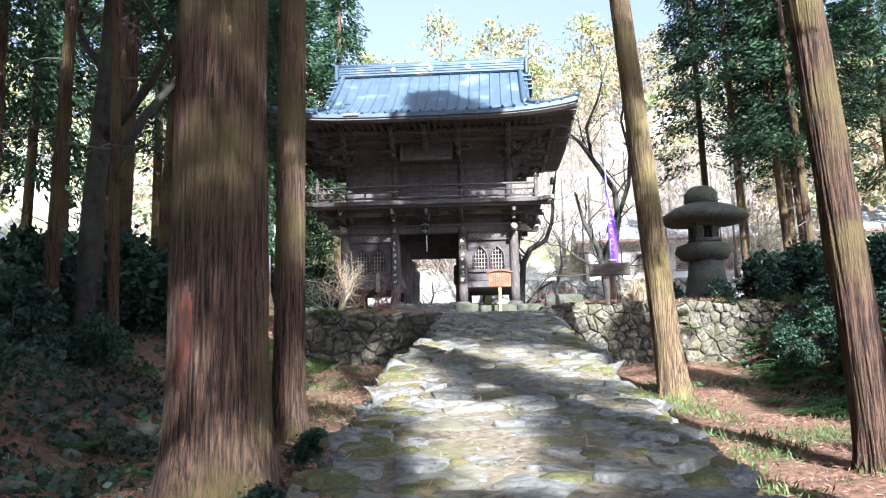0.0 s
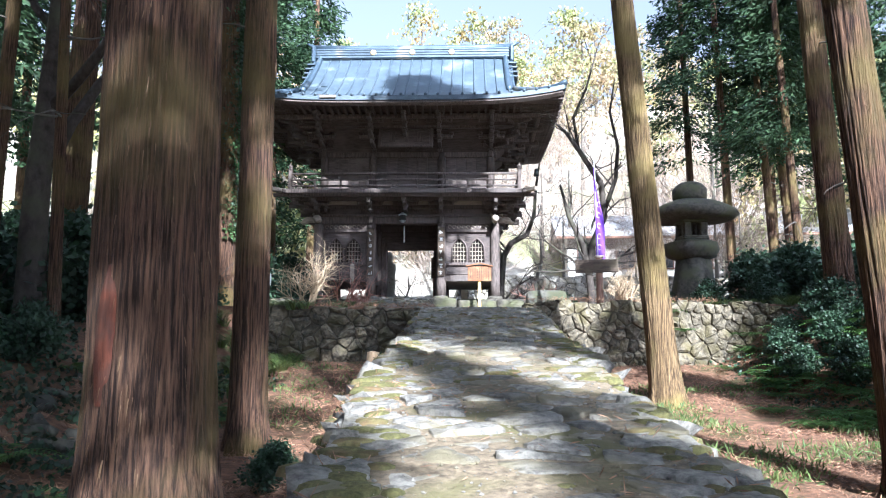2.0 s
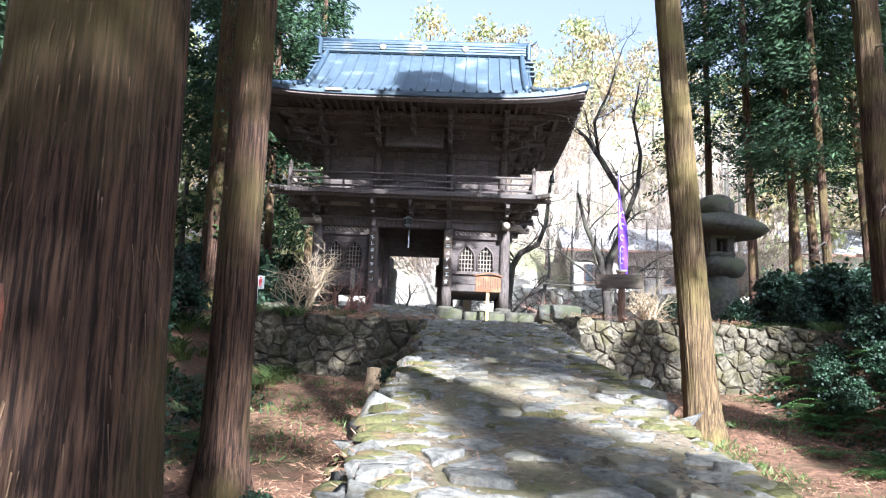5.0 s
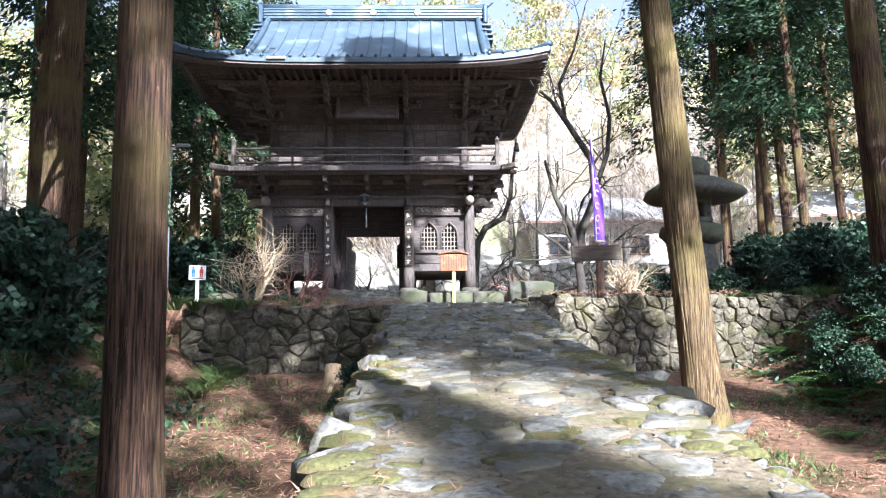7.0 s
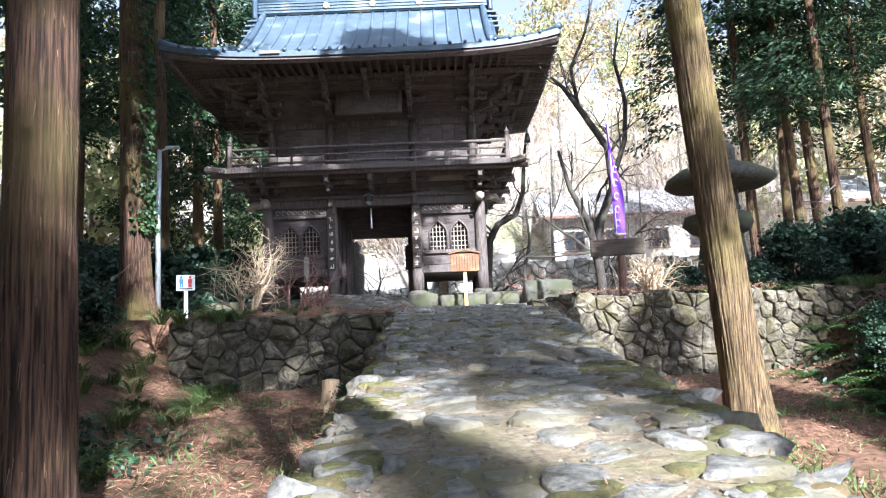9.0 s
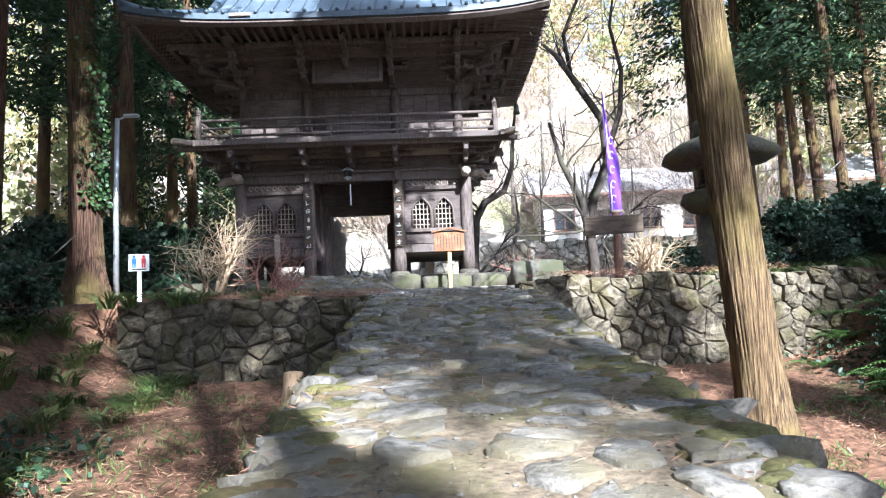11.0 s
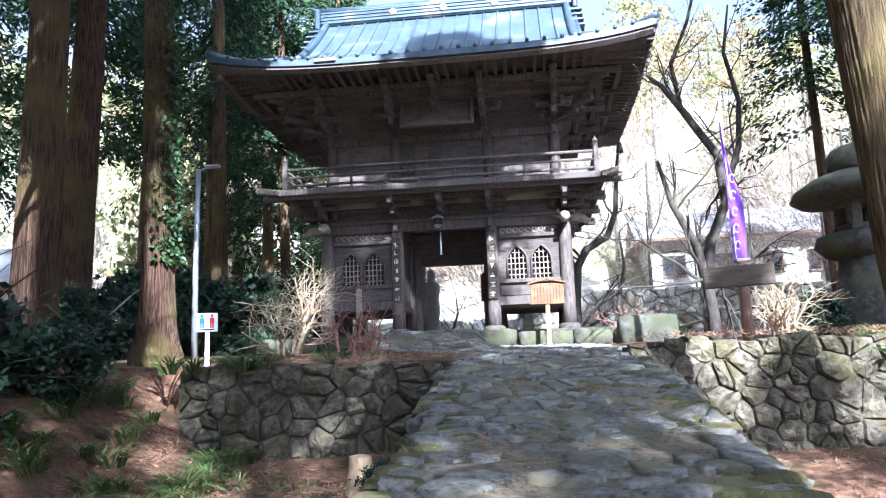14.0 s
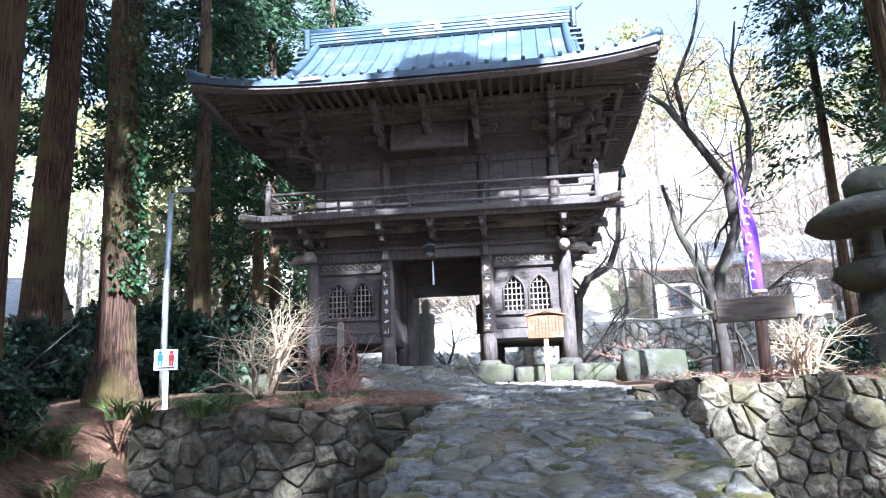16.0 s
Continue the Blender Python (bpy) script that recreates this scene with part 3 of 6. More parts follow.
def build_roof():
    vs = list(np.linspace(-OVER, 2 * DEEP + OVER, 49))
    roof = new("roof")
    roof.parent = gate
    for name, us, sk in (("roof_slope", np.linspace(-RIDGE, RIDGE, 33), False), ("roof_skirt", np.linspace(RIDGE, EAVE, 15), True), ("roof_skirt", np.linspace(-EAVE, -RIDGE, 15), True)):
        a, fa = roof_sheet(list(us), vs, sk)
        b, fb = roof_sheet(list(us), vs, sk, 0.16)
        o = len(a)
        faces = fa + [tuple(i + o for i in f[::-1]) for f in fb]
        w, h = len(us), len(vs)
        rim = [i for i in range(w)] + [j * w + w - 1 for j in range(1, h)] + [(h - 1) * w + i for i in range(w - 2, -1, -1)] + [j * w for j in range(h - 2, 0, -1)]
        for i, q in enumerate(rim):
            r = rim[(i + 1) % len(rim)]
            faces.append((r, q, q + o, r + o))
        raw(name, a + b, faces, COPPER, roof, smooth=False)
    # battens, each with its round end at the eave
    n = 27
    for k in range(n):
        u = -EAVE + 0.16 + (2 * EAVE - 0.32) * k / (n - 1)
        sk = abs(u) > RIDGE
        for front in (1, -1):
            reach = min(DEEP + OVER - 0.1, EAVE - abs(u)) if sk else DEEP + OVER - 0.12
            if reach < 0.25:
                continue
            pts = []
            for q in np.linspace(-0.03, reach, 12):
                v = -OVER + q if front == 1 else 2 * DEEP + OVER - q
                pts.append((u, v, roof_z(u, min(max(v, -OVER), 2 * DEEP + OVER), sk) + 0.025))
            part("batten", tube(pts, [0.055] + [0.036] * 11, 6), COPPER, roof, smooth=True)
    m = 19
    for k in range(m):
        v = -OVER + 0.2 + (2 * DEEP + 2 * OVER - 0.4) * k / (m - 1)
        reach = min(EAVE - RIDGE, v + OVER, 2 * DEEP + OVER - v)
        if reach < 0.2:
            continue
        for side in (1, -1):
            pts = [(side * (EAVE + 0.03 - q), v, roof_z(EAVE - max(q - 0.03, 0), v, True) + 0.025) for q in np.linspace(0, reach, 8)]
            part("batten", tube(pts, [0.055] + [0.036] * 7, 6), COPPER, roof, smooth=True)
    for su in (1, -1):
        for sv in (1, -1):
            pts = []
            for q in np.linspace(0, EAVE - RIDGE, 10):
                u, v = su * (EAVE - q), (-OVER + q if sv == 1 else 2 * DEEP + OVER - q)
                pts.append((u, v, roof_z(u, v, True) + 0.06))
            part("hip_ridge", tube(pts, 0.10, 8), RIDGE_SHEET, roof, smooth=True)
            pts = []
            for q in np.linspace(EAVE - RIDGE, DEEP + OVER, 12):
                v = -OVER + q if sv == 1 else 2 * DEEP + OVER - q
                pts.append((su * (RIDGE - 0.16), v, roof_z(0, v, False) + 0.07))
            part("descending_ridge", tube(pts, 0.11, 8), RIDGE_SHEET, roof, smooth=True)
        # gable wall and barge boards
        outline = [(v, roof_z(0, v, False) - 0.15) for v in np.linspace(-OVER + 1.7, 2 * DEEP + OVER - 1.7, 15)]
        outline += [(2 * DEEP + OVER - 1.7, 10.6 - GZ), (-OVER + 1.7, 10.6 - GZ)]
        part("gable_wall", prism(outline, 0, su * (RIDGE - 0.55), su * (RIDGE - 0.47)), BOARD, roof)
        for sv in (1, -1):
            top = [(DEEP - sv * q, roof_z(0, DEEP - sv * q, False) + 0.02) for q in np.linspace(0, DEEP + OVER - 1.4, 10)]
            low = [(a, b - 0.34) for a, b in top[::-1]]
            part("barge_board", prism(top + low, 0, su * (RIDGE + 0.01), su * (RIDGE + 0.09)), RIDGE_SHEET, roof)
        for lv in range(4):
            part("gable_louvre", boxed((su * (RIDGE + 0.10), DEEP, 12.85 - GZ - lv * 0.28), (0.34, 1.3 + lv * 0.5, 0.06), 0.01), COPPER, roof)
    zr = 13.30 - GZ
    part("ridge_body", boxed((0, DEEP, zr + 0.17), (2 * RIDGE + 0.05, 0.34, 0.46), 0.03), RIDGE_SHEET, roof)
    part("ridge_cap", tube([(-RIDGE - 0.12, DEEP, zr + 0.46), (-RIDGE * 0.6, DEEP, zr + 0.43), (0, DEEP, zr + 0.42), (RIDGE * 0.6, DEEP, zr + 0.43), (RIDGE + 0.12, DEEP, zr + 0.46)], 0.14, 10), RIDGE_SHEET, roof, smooth=True)
    for k in range(4):
        part("ridge_band", boxed((0, DEEP, zr + 0.0 + k * 0.11), (2 * RIDGE + 0.1, 0.40, 0.025), 0.005), COPPER, roof)
    for su in (1, -1):
        part("ridge_end", boxed((su * (RIDGE + 0.10), DEEP, zr + 0.12), (0.16, 0.62, 0.72), 0.05), RIDGE_SHEET, roof)
        part("ridge_horn", tube([(su * (RIDGE - 0.1), DEEP, zr + 0.5), (su * (RIDGE + 0.2), DEEP, zr + 0.54), (su * (RIDGE + 0.42), DEEP, zr + 0.68)], [0.1, 0.08, 0.02], 8), RIDGE_SHEET, roof, smooth=True)
    med = bmesh.new()
    bmesh.ops.create_cone(med, cap_ends=True, segments=16, radius1=0.13, radius2=0.10, depth=0.05, matrix=pose(-1.6, DEEP - 0.20, zr + 0.20, 90, 0, 0))
    first = part("crest", med, GOLD, roof, "round dull gilt crest")
    again(first, pose(1.6, 0, 0))
    again(first, pose(3.2, 0, 0))
    # rafters under the eaves, in two tiers
    fb = boxed((0, 0, 0), (0.085, 2.75, 0.10), 0)
    raft = part("rafter", fb, WOOD, roof)
    slope = math.degrees(math.atan2(-0.12, 2.7))
    raft.matrix_basis = pose(-EAVE + 0.3, -OVER + 1.5, 9.86 - GZ, slope)
    k = -EAVE + 0.55
    while k < EAVE - 0.2:
        lift = 0.30 * (abs(k) / EAVE) ** 4
        again(raft, pose(k, -OVER + 1.5, 9.86 - GZ + lift, slope))
        again(raft, pose(k, 2 * DEEP + OVER - 1.5, 9.86 - GZ + lift, -slope))
        k += 0.25
    k = -OVER + 0.25
    while k < 2 * DEEP + OVER - 0.2:
        lift = 0.30 * (abs(k - DEEP) / (DEEP + OVER)) ** 4
        for su in (1, -1):
            again(raft, pose(su * (EAVE - 1.45), k, 9.86 - GZ + lift, 0, 0, 90) @ pose(0, 0, 0, su * -slope))
        k += 0.25
    # eave boards that follow the upturned edge, and the boarded soffit
    for sv, v in ((1, -OVER + 0.12), (-1, 2 * DEEP + OVER - 0.12)):
        pts = [(u, v, roof_z(u, v, True) - 0.24) for u in np.linspace(-EAVE + 0.1, EAVE - 0.1, 21)]
        bm = bmesh.new()
        sweep(bm, pts, 0.10, 4)
        part("eave_board", bm, WOOD, roof)
    for su in (1, -1):
        pts = [(su * (EAVE - 0.12), v, roof_z(EAVE - 0.12, v, True) - 0.24) for v in np.linspace(-OVER + 0.1, 2 * DEEP + OVER - 0.1, 17)]
        part("eave_board", tube(pts, 0.10, 4), WOOD, roof)
    soff = boxed((0, DEEP, 9.99 - GZ), (2 * EAVE - 0.5, 2 * DEEP + 2 * OVER - 0.5, 0.04), 0)
    part("soffit", soff, BOARD, roof)
    # rain-catching pale patch of sheet at the eave
    part("eave_patch", boxed((-2.5, -OVER - 0.04, 10.06 - GZ), (0.55, 0.05, 0.09), 0.01), PALE_BOARD, roof)
    bell = lathe([(0.02, 0.16), (0.06, 0.13), (0.075, 0.02), (0.10, -0.12), (0.085, -0.13)], 12)
    b = part("wind_bell", bell, BRONZE, gate, "dark bronze wind bell hung from the eave corner", smooth=True)
    b.matrix_basis = pose(4.72, -1.2, 7.75 - GZ)


def arch(u0, u1, z0, z1, n=7):
    """A cusped window's outline, from its left foot to its right."""
    w, c = (u1 - u0) / 2, (u0 + u1) / 2
    zs = z0 + (z1 - z0) * 0.62
    left = [(u0, z0), (u0 + 0.03 * w, zs)]
    for i in range(1, n):
        a = i / n
        left.append((u0 + w * (0.03 + 0.97 * a), zs + (z1 - zs) * (math.sin(a * math.pi / 2) ** 0.7 * 0.86 + 0.14 * a ** 6)))
    return left + [(c, z1)] + [(2 * c - a, b) for a, b in left[::-1]]


def build_gate():
    L = lambda z: z - GZ
    us, vs = (-3.28, -1.3, 1.3, 3.28), (0, DEEP, 2 * DEEP)
    col = lathe([(0.185, 0), (0.18, 0.5), (0.172, 2.2), (0.15, 2.85)], 20, 0.02)
    c0 = part("column", col, WOOD, gate, smooth=True)
    base = lathe([(0.30, -0.16), (0.29, -0.03), (0.24, 0.03), (0.19, 0.04)], 16, 0.06)
    b0 = part("base_stone", base, LANTERN_STONE, gate, smooth=True)
    first = True
    for u in us:
        for v in vs:
            if first:
                c0.matrix_basis = b0.matrix_basis = pose(u, v, 0)
                first = False
                continue
            again(c0, pose(u, v, 0, 0, 0, u * 50 + v * 20))
            again(b0, pose(u, v, 0, 0, 0, u * 70))
    # tie beams
    for v in vs:
        part("head_beam", boxed((0, v, L(6.22)), (7.3, 0.17, 0.26), 0.02), WOOD, gate)
        part("capping_plate", boxed((0, v, L(6.39)), (7.5, 0.34, 0.09), 0.02), WOOD, gate)
    for u in us:
        part("side_beam", boxed((u, DEEP, L(6.22)), (0.17, 2 * DEEP + 0.5, 0.26), 0.02), WOOD, gate)
    part("passage_lintel", boxed((0, DEEP, L(5.82)), (2.3, 0.12, 0.95), 0.02), BOARD, gate)
    for su in (1, -1):
        part("passage_jamb", boxed((su * 1.03, DEEP, L(4.5)), (0.2, 0.2, 2.3), 0.015), WOOD, gate)
        part("door_leaf", boxed((su * 1.08, DEEP + 0.75, L(4.45)), (0.07, 1.15, 2.05), 0.01), BOARD, gate)
        # closed side bays: cusped windows in front, boards round the rest
        u0, u1 = (1.47, 3.11) if su == 1 else (-3.11, -1.47)
        c = (u0 + u1) / 2
        a0, a1, b0_, b1 = c - 0.60, c - 0.05, c + 0.05, c + 0.60
        out = [(u0, L(4.64))] + arch(a0, a1, L(4.64), L(5.56)) + arch(b0_, b1, L(4.64), L(5.56)) + [(u1, L(4.64)), (u1, L(5.80)), (u0, L(5.80))]
        part("window_panel", prism(out, 1, 0.02, 0.08), BOARD, gate)
        for q0, q1 in ((a0, a1), (b0_, b1)):
            win = new("cusped_window")
            win.parent = gate
            pts = [(a, -0.005, b) for a, b in arch(q0, q1, L(4.66), L(5.56))]
            part("window_frame", tube(pts, 0.03, 6), WOOD, win, smooth=True)
            part("window_sill", boxed(((q0 + q1) / 2, 0.0, L(4.64)), (q1 - q0 + 0.06, 0.10, 0.05), 0.008), WOOD, win)
            for k in range(1, 5):
                x = q0 + (q1 - q0) * k / 5
                h = 0.82 if k in (2, 3) else 0.68
                part("lattice_bar", boxed((x, 0.05, L(4.66) + h / 2), (0.026, 0.03, h), 0.004), PALE_BOARD, win)
            for k in range(5):
                z = L(4.78) + k * 0.15
                inset = 0.0 if k < 4 else 0.09
                part("lattice_bar", boxed(((q0 + q1) / 2, 0.066, z), (q1 - q0 - 2 * inset, 0.02, 0.024), 0.003), PALE_BOARD, win)
        part("lower_panel", boxed((c, 0.05, L(4.42)), (1.64, 0.06, 0.40), 0.01), BOARD, gate)
        part("sill_rail", boxed((c, 0.0, L(4.60)), (1.66, 0.14, 0.10), 0.012), WOOD, gate)
        part("ground_rail", boxed((c, 0.0, L(4.08)), (1.66, 0.15, 0.24), 0.015), WOOD, gate)
        part("upper_rail", boxed((c, 0.0, L(5.83)), (1.66, 0.14, 0.10), 0.012), WOOD, gate)
        part("frieze_panel", boxed((c, 0.05, L(5.99)), (1.64, 0.06, 0.20), 0.01), BOARD, gate)
        for k in range(9):
            x = u0 + 0.14 + k * 0.17
            frieze = bmesh.new()
            sweep(frieze, [(x + 0.062 * math.cos(a), 0.008, L(5.99) + 0.062 * math.sin(a)) for a in np.linspace(0, math.tau * 0.8, 9)], 0.014, 5)
            part("carved_scroll", frieze, PALE_BOARD, gate, "small carved wooden scroll")
        # near-black sheet behind the windows, standing in for the shade inside the bay
        part("inner_back", boxed((c, 0.55, L(4.95)), (1.64, 0.04, 2.0), 0), INTERIOR_SHADE, gate)
        part("bay_floor", boxed((c, DEEP, L(3.98)), (1.7, 2 * DEEP - 0.1, 0.08), 0), BOARD, gate)
        part("back_panel", boxed((c, 2 * DEEP, L(5.0)), (1.64, 0.06, 2.1), 0.01), BOARD, gate)
        for u in (su * 1.3, su * 3.28):
            part("side_panel", boxed((u, DEEP / 2, L(5.0)), (0.06, DEEP - 0.34, 2.1), 0.01), BOARD, gate)
            part("side_panel", boxed((u, DEEP * 1.5, L(5.0)), (0.06, DEEP - 0.34, 2.1), 0.01), BOARD, gate)
            part("side_rail", boxed((u, DEEP, L(4.02)), (0.15, 2 * DEEP, 0.2), 0.015), WOOD, gate)
            part("side_rail", boxed((u, DEEP, L(5.0)), (0.13, 2 * DEEP, 0.12), 0.012), WOOD, gate)
        # carved beast-head beam ends at the corners
        nose = bmesh.new()
        sweep(nose, [(0, 0, 0), (0.22, 0, 0.03), (0.40, 0, 0.0), (0.52, 0, -0.09), (0.60, 0, -0.05)], [0.13, 0.15, 0.12, 0.07, 0.03], 10)
        sweep(nose, [(0.2, -0.08, 0.1), (0.16, -0.16, 0.2), (0.05, -0.17, 0.2)], [0.06, 0.05, 0.02], 6)
        sweep(nose, [(0.36, -0.07, -0.05), (0.45, -0.08, -0.16)], [0.04, 0.015], 6)
        for turn, at in ((0 if su == 1 else 180, (su * 3.38, 0, L(6.22))), (-90, (su * 3.28, -0.12, L(6.22)))):
            o = part("carved_beam_end", nose.copy(), PALE_BOARD, gate, "carved pale wooden beam end", smooth=True)
            o.matrix_basis = pose(*at, 0, 0, turn)
        nose.free()
    # bracket sets that carry the balcony, then the eaves
    arm = boxed((0, 0, 0), (0.13, 1.0, 0.14), 0.02)
    arm2 = boxed((0, 0, 0), (0.92, 0.12, 0.14), 0.03)
    cup = boxed((0, 0, 0), (0.20, 0.20, 0.11), 0.03)
    seats = ((0, 0, -0.02), (-0.38, 0, 0.21), (0.38, 0, 0.21), (0, -0.6, 0.21), (-0.4, -0.55, 0.41), (0.4, -0.55, 0.41), (0, -1.02, 0.41))
    A, B, C = part("bracket_arm", arm, WOOD, gate), part("cross_arm", arm2, WOOD, gate), part("bracket_cup", cup, WOOD, gate)
    spots = [(u, 0.0, 0) for u in (-3.28, -1.3, 0, 1.3, 3.28)] + [(u, 2 * DEEP, 180) for u in (-3.28, -1.3, 1.3, 3.28)]
    spots += [(3.28, v, 90) for v in vs] + [(-3.28, v, -90) for v in vs] + [(3.28, 0, 45), (-3.28, 0, -45)]
    pieces = [(A, pose(0, -0.28, 0.10) @ Matrix.Diagonal((1, 0.85, 1, 1))), (A, pose(0, -0.50, 0.30) @ Matrix.Diagonal((1, 1.3, 1, 1))), (B, pose(0, 0, 0.10)), (B, pose(0, -0.55, 0.30))]
    pieces += [(C, pose(*p)) for p in seats]
    placed = set()

    def bracket_set(m):
        for ob, q in pieces:
            if ob.name in placed:
                again(ob, m @ q)
            else:
                ob.matrix_basis = m @ q
                placed.add(ob.name)
    for u, v, a in spots:
        bracket_set(pose(u, v, L(6.47), 0, 0, a))
    big = [(u * 0.955, v, a) for u, v, a in spots]
    for u, v, a in big:
        for tier in range(2):
            bracket_set(pose(u, v, L(8.92) + tier * 0.46, 0, 0, a) @ pose(0, -tier * 0.55, 0) @ Matrix.Diagonal((1.05, 1.25, 1.05, 1)))
    for v0, w in ((-0.03, 0.12), (-0.62, 0.12), (-1.12, 0.14)):
        z = 6.72 if v0 > -0.1 else (6.93 if v0 > -1 else 6.98)
        part("bracket_beam", boxed((0, v0, L(z)), (7.2 - 2 * v0, w, 0.13), 0.015), WOOD, gate)
    for c, w in ((-2.28, 1.45), (0, 2.0), (2.28, 1.45)):
        part("bracket_panel", boxed((c, 0.0, L(6.62)), (w + 0.5, 0.04, 0.34), 0.0), BOARD, gate)
        part("pale_strut_panel", prism([(c - w / 2, L(6.88)), (c - w / 2 + 0.1, L(6.80)), (c + w / 2 - 0.1, L(6.80)), (c + w / 2, L(6.88)), (c + w / 2 - 0.12, L(6.97)), (c - w / 2 + 0.12, L(6.97))], 1, -0.13, -0.09), PALE_BOARD, gate)
        part("pale_strut_panel", prism([(c - w / 2, L(9.22)), (c - w / 2 + 0.1, L(9.13)), (c + w / 2 - 0.1, L(9.13)), (c + w / 2, L(9.22)), (c + w / 2 - 0.12, L(9.31)), (c - w / 2 + 0.12, L(9.31))], 1, -0.12, -0.08), PALE_BOARD, gate)
    # balcony
    bal = new("balcony")
    bal.parent = gate
    H = 4.28
    for k in range(2):
        part("balcony_floor", boxed((0, -0.66 if k == 0 else 2 * DEEP + 0.66, L(7.14)), (2 * H, 1.24, 0.09), 0.01), BOARD, bal)
    for su in (1, -1):
        part("balcony_floor", boxed((su * (H - 0.55), DEEP, L(7.14)), (1.1, 2 * DEEP + 0.08, 0.09), 0.01), BOARD, bal)
    for v in (-1.28, 2 * DEEP + 1.28):
        part("edge_beam", boxed((0, v, L(7.08)), (2 * H + 0.5, 0.12, 0.15), 0.015), WOOD, bal)
    for u in (-H, H):
        part("edge_beam", boxed((u, DEEP, L(7.08)), (0.12, 2 * DEEP + 2.9, 0.15), 0.015), WOOD, bal)
    for su in (1, -1):
        part("corner_nosing", boxed((0, 0, 0), (0.62, 0.2, 0.15), 0.02), PALE_BOARD, bal).matrix_basis = pose(su * (H + 0.18), -1.42, L(7.10), 0, 0, -45 * su)
    post = bmesh.new()
    block(post, (0, 0, 0.36), (0.13, 0.13, 0.72), 0.02)
    bmesh.ops.create_cone(post, cap_ends=True, segments=12, radius1=0.085, radius2=0.06, depth=0.05, matrix=pose(0, 0, 0.745))
    bmesh.ops.create_uvsphere(post, u_segments=12, v_segments=8, radius=0.075, matrix=pose(0, 0, 0.82))
    bmesh.ops.create_cone(post, cap_ends=True, segments=10, radius1=0.035, radius2=0.004, depth=0.09, matrix=pose(0, 0, 0.92))
    P = part("rail_post", post, WOOD, bal)
    R = 4.12
    P.matrix_basis = pose(-R, -1.15, L(7.18))
    for u, v in ((R, -1.15), (R, 2 * DEEP + 1.15), (-R, 2 * DEEP + 1.15)):
        again(P, pose(u, v, L(7.18)))
    for z, r in ((7.74, 0.042), (7.52, 0.032), (7.30, 0.038)):
        for v in (-1.15, 2 * DEEP + 1.15):
            part("rail", tube([(-R, v, L(z)), (0, v, L(z) + 0.01), (R, v, L(z))], r, 8), WOOD, bal, smooth=True)
        for u in (-R, R):
            part("rail", tube([(u, -1.15, L(z)), (u, DEEP, L(z) + 0.01), (u, 2 * DEEP + 1.15, L(z))], r, 8), WOOD, bal, smooth=True)
    S = part("rail_strut", boxed((0, 0, 0.17), (0.07, 0.05, 0.36), 0.008), WOOD, bal)
    S.matrix_basis = pose(-R + 0.9, -1.15, L(7.18))
    for k in range(2, 9):
        again(S, pose(-R + k * 0.915, -1.15, L(7.18)))
    for k in range(1, 6):
        for u in (-R, R):
            again(S, pose(u, -1.15 + k * 1.05, L(7.18), 0, 0, 90))
    # upper storey
    uu = (-3.13, -1.3, 1.3, 3.13)
    ucol = lathe([(0.15, 0), (0.15, 1.0), (0.135, 1.62)], 16, 0.02)
    U = part("upper_column", ucol, WOOD, gate, smooth=True)
    k = 0
    for u in uu:
        for v in (0.1, DEEP, 2 * DEEP - 0.1):
            if k == 0:
                U.matrix_basis = pose(u, v, L(7.18))
            else:
                again(U, pose(u, v, L(7.18), 0, 0, k * 40))
            k += 1
    for a, b in zip(uu, uu[1:]):
        n = 6 if b - a > 2 else 4
        w = (b - a - 0.3) / n
        for i in range(n):
            for v in (0.1, 2 * DEEP - 0.1):
                part("wall_board", boxed((a + 0.15 + w * (i + 0.5), v, L(7.95)), (w - 0.008, 0.05, 1.5), 0.006), BOARD, gate)
    for u in (-3.13, 3.13):
        for i in range(6):
            part("wall_board", boxed((u, 0.3 + 0.672 * (i + 0.0) - 0.0, L(7.95)), (0.05, 0.66, 1.5), 0.006), BOARD, gate)
    for v in (0.1, 2 * DEEP - 0.1):
        part("upper_head_beam", boxed((0, v, L(8.74)), (6.7, 0.16, 0.22), 0.02), WOOD, gate)
        part("upper_foot_beam", boxed((0, v - 0.02, L(7.30)), (6.5, 0.16, 0.14), 0.02), WOOD, gate)
    for u in (-3.13, 3.13):
        part("upper_head_beam", boxed((u, DEEP, L(8.74)), (0.16, 2 * DEEP + 0.3, 0.22), 0.02), WOOD, gate)
    for i, (v0, z, w) in enumerate(((0.1, 8.98, 6.6), (-0.35, 9.30, 7.7), (-0.85, 9.58, 8.8), (-1.35, 9.80, 9.8))):
        for v in (v0, 2 * DEEP - v0):
            part("eave_bracket_beam", boxed((0, v, L(z)), (w, 0.15, 0.16), 0.02), WOOD, gate)
        for u in (-w / 2, w / 2):
            part("eave_bracket_beam", boxed((u * 0.985, DEEP, L(z + 0.005)), (0.15, 2 * (DEEP - v0), 0.16), 0.02), WOOD, gate)
    # slanting bracket boards that close the gap from wall to eave
    ring = [(-3.2, 0.05, 8.85), (-5.0, -1.75, 9.92)]
    cove = bmesh.new()
    lo = [cove.verts.new(p) for p in ((-3.2, 0.03, L(8.84)), (3.2, 0.03, L(8.84)), (3.2, 2 * DEEP - 0.03, L(8.84)), (-3.2, 2 * DEEP - 0.03, L(8.84)))]
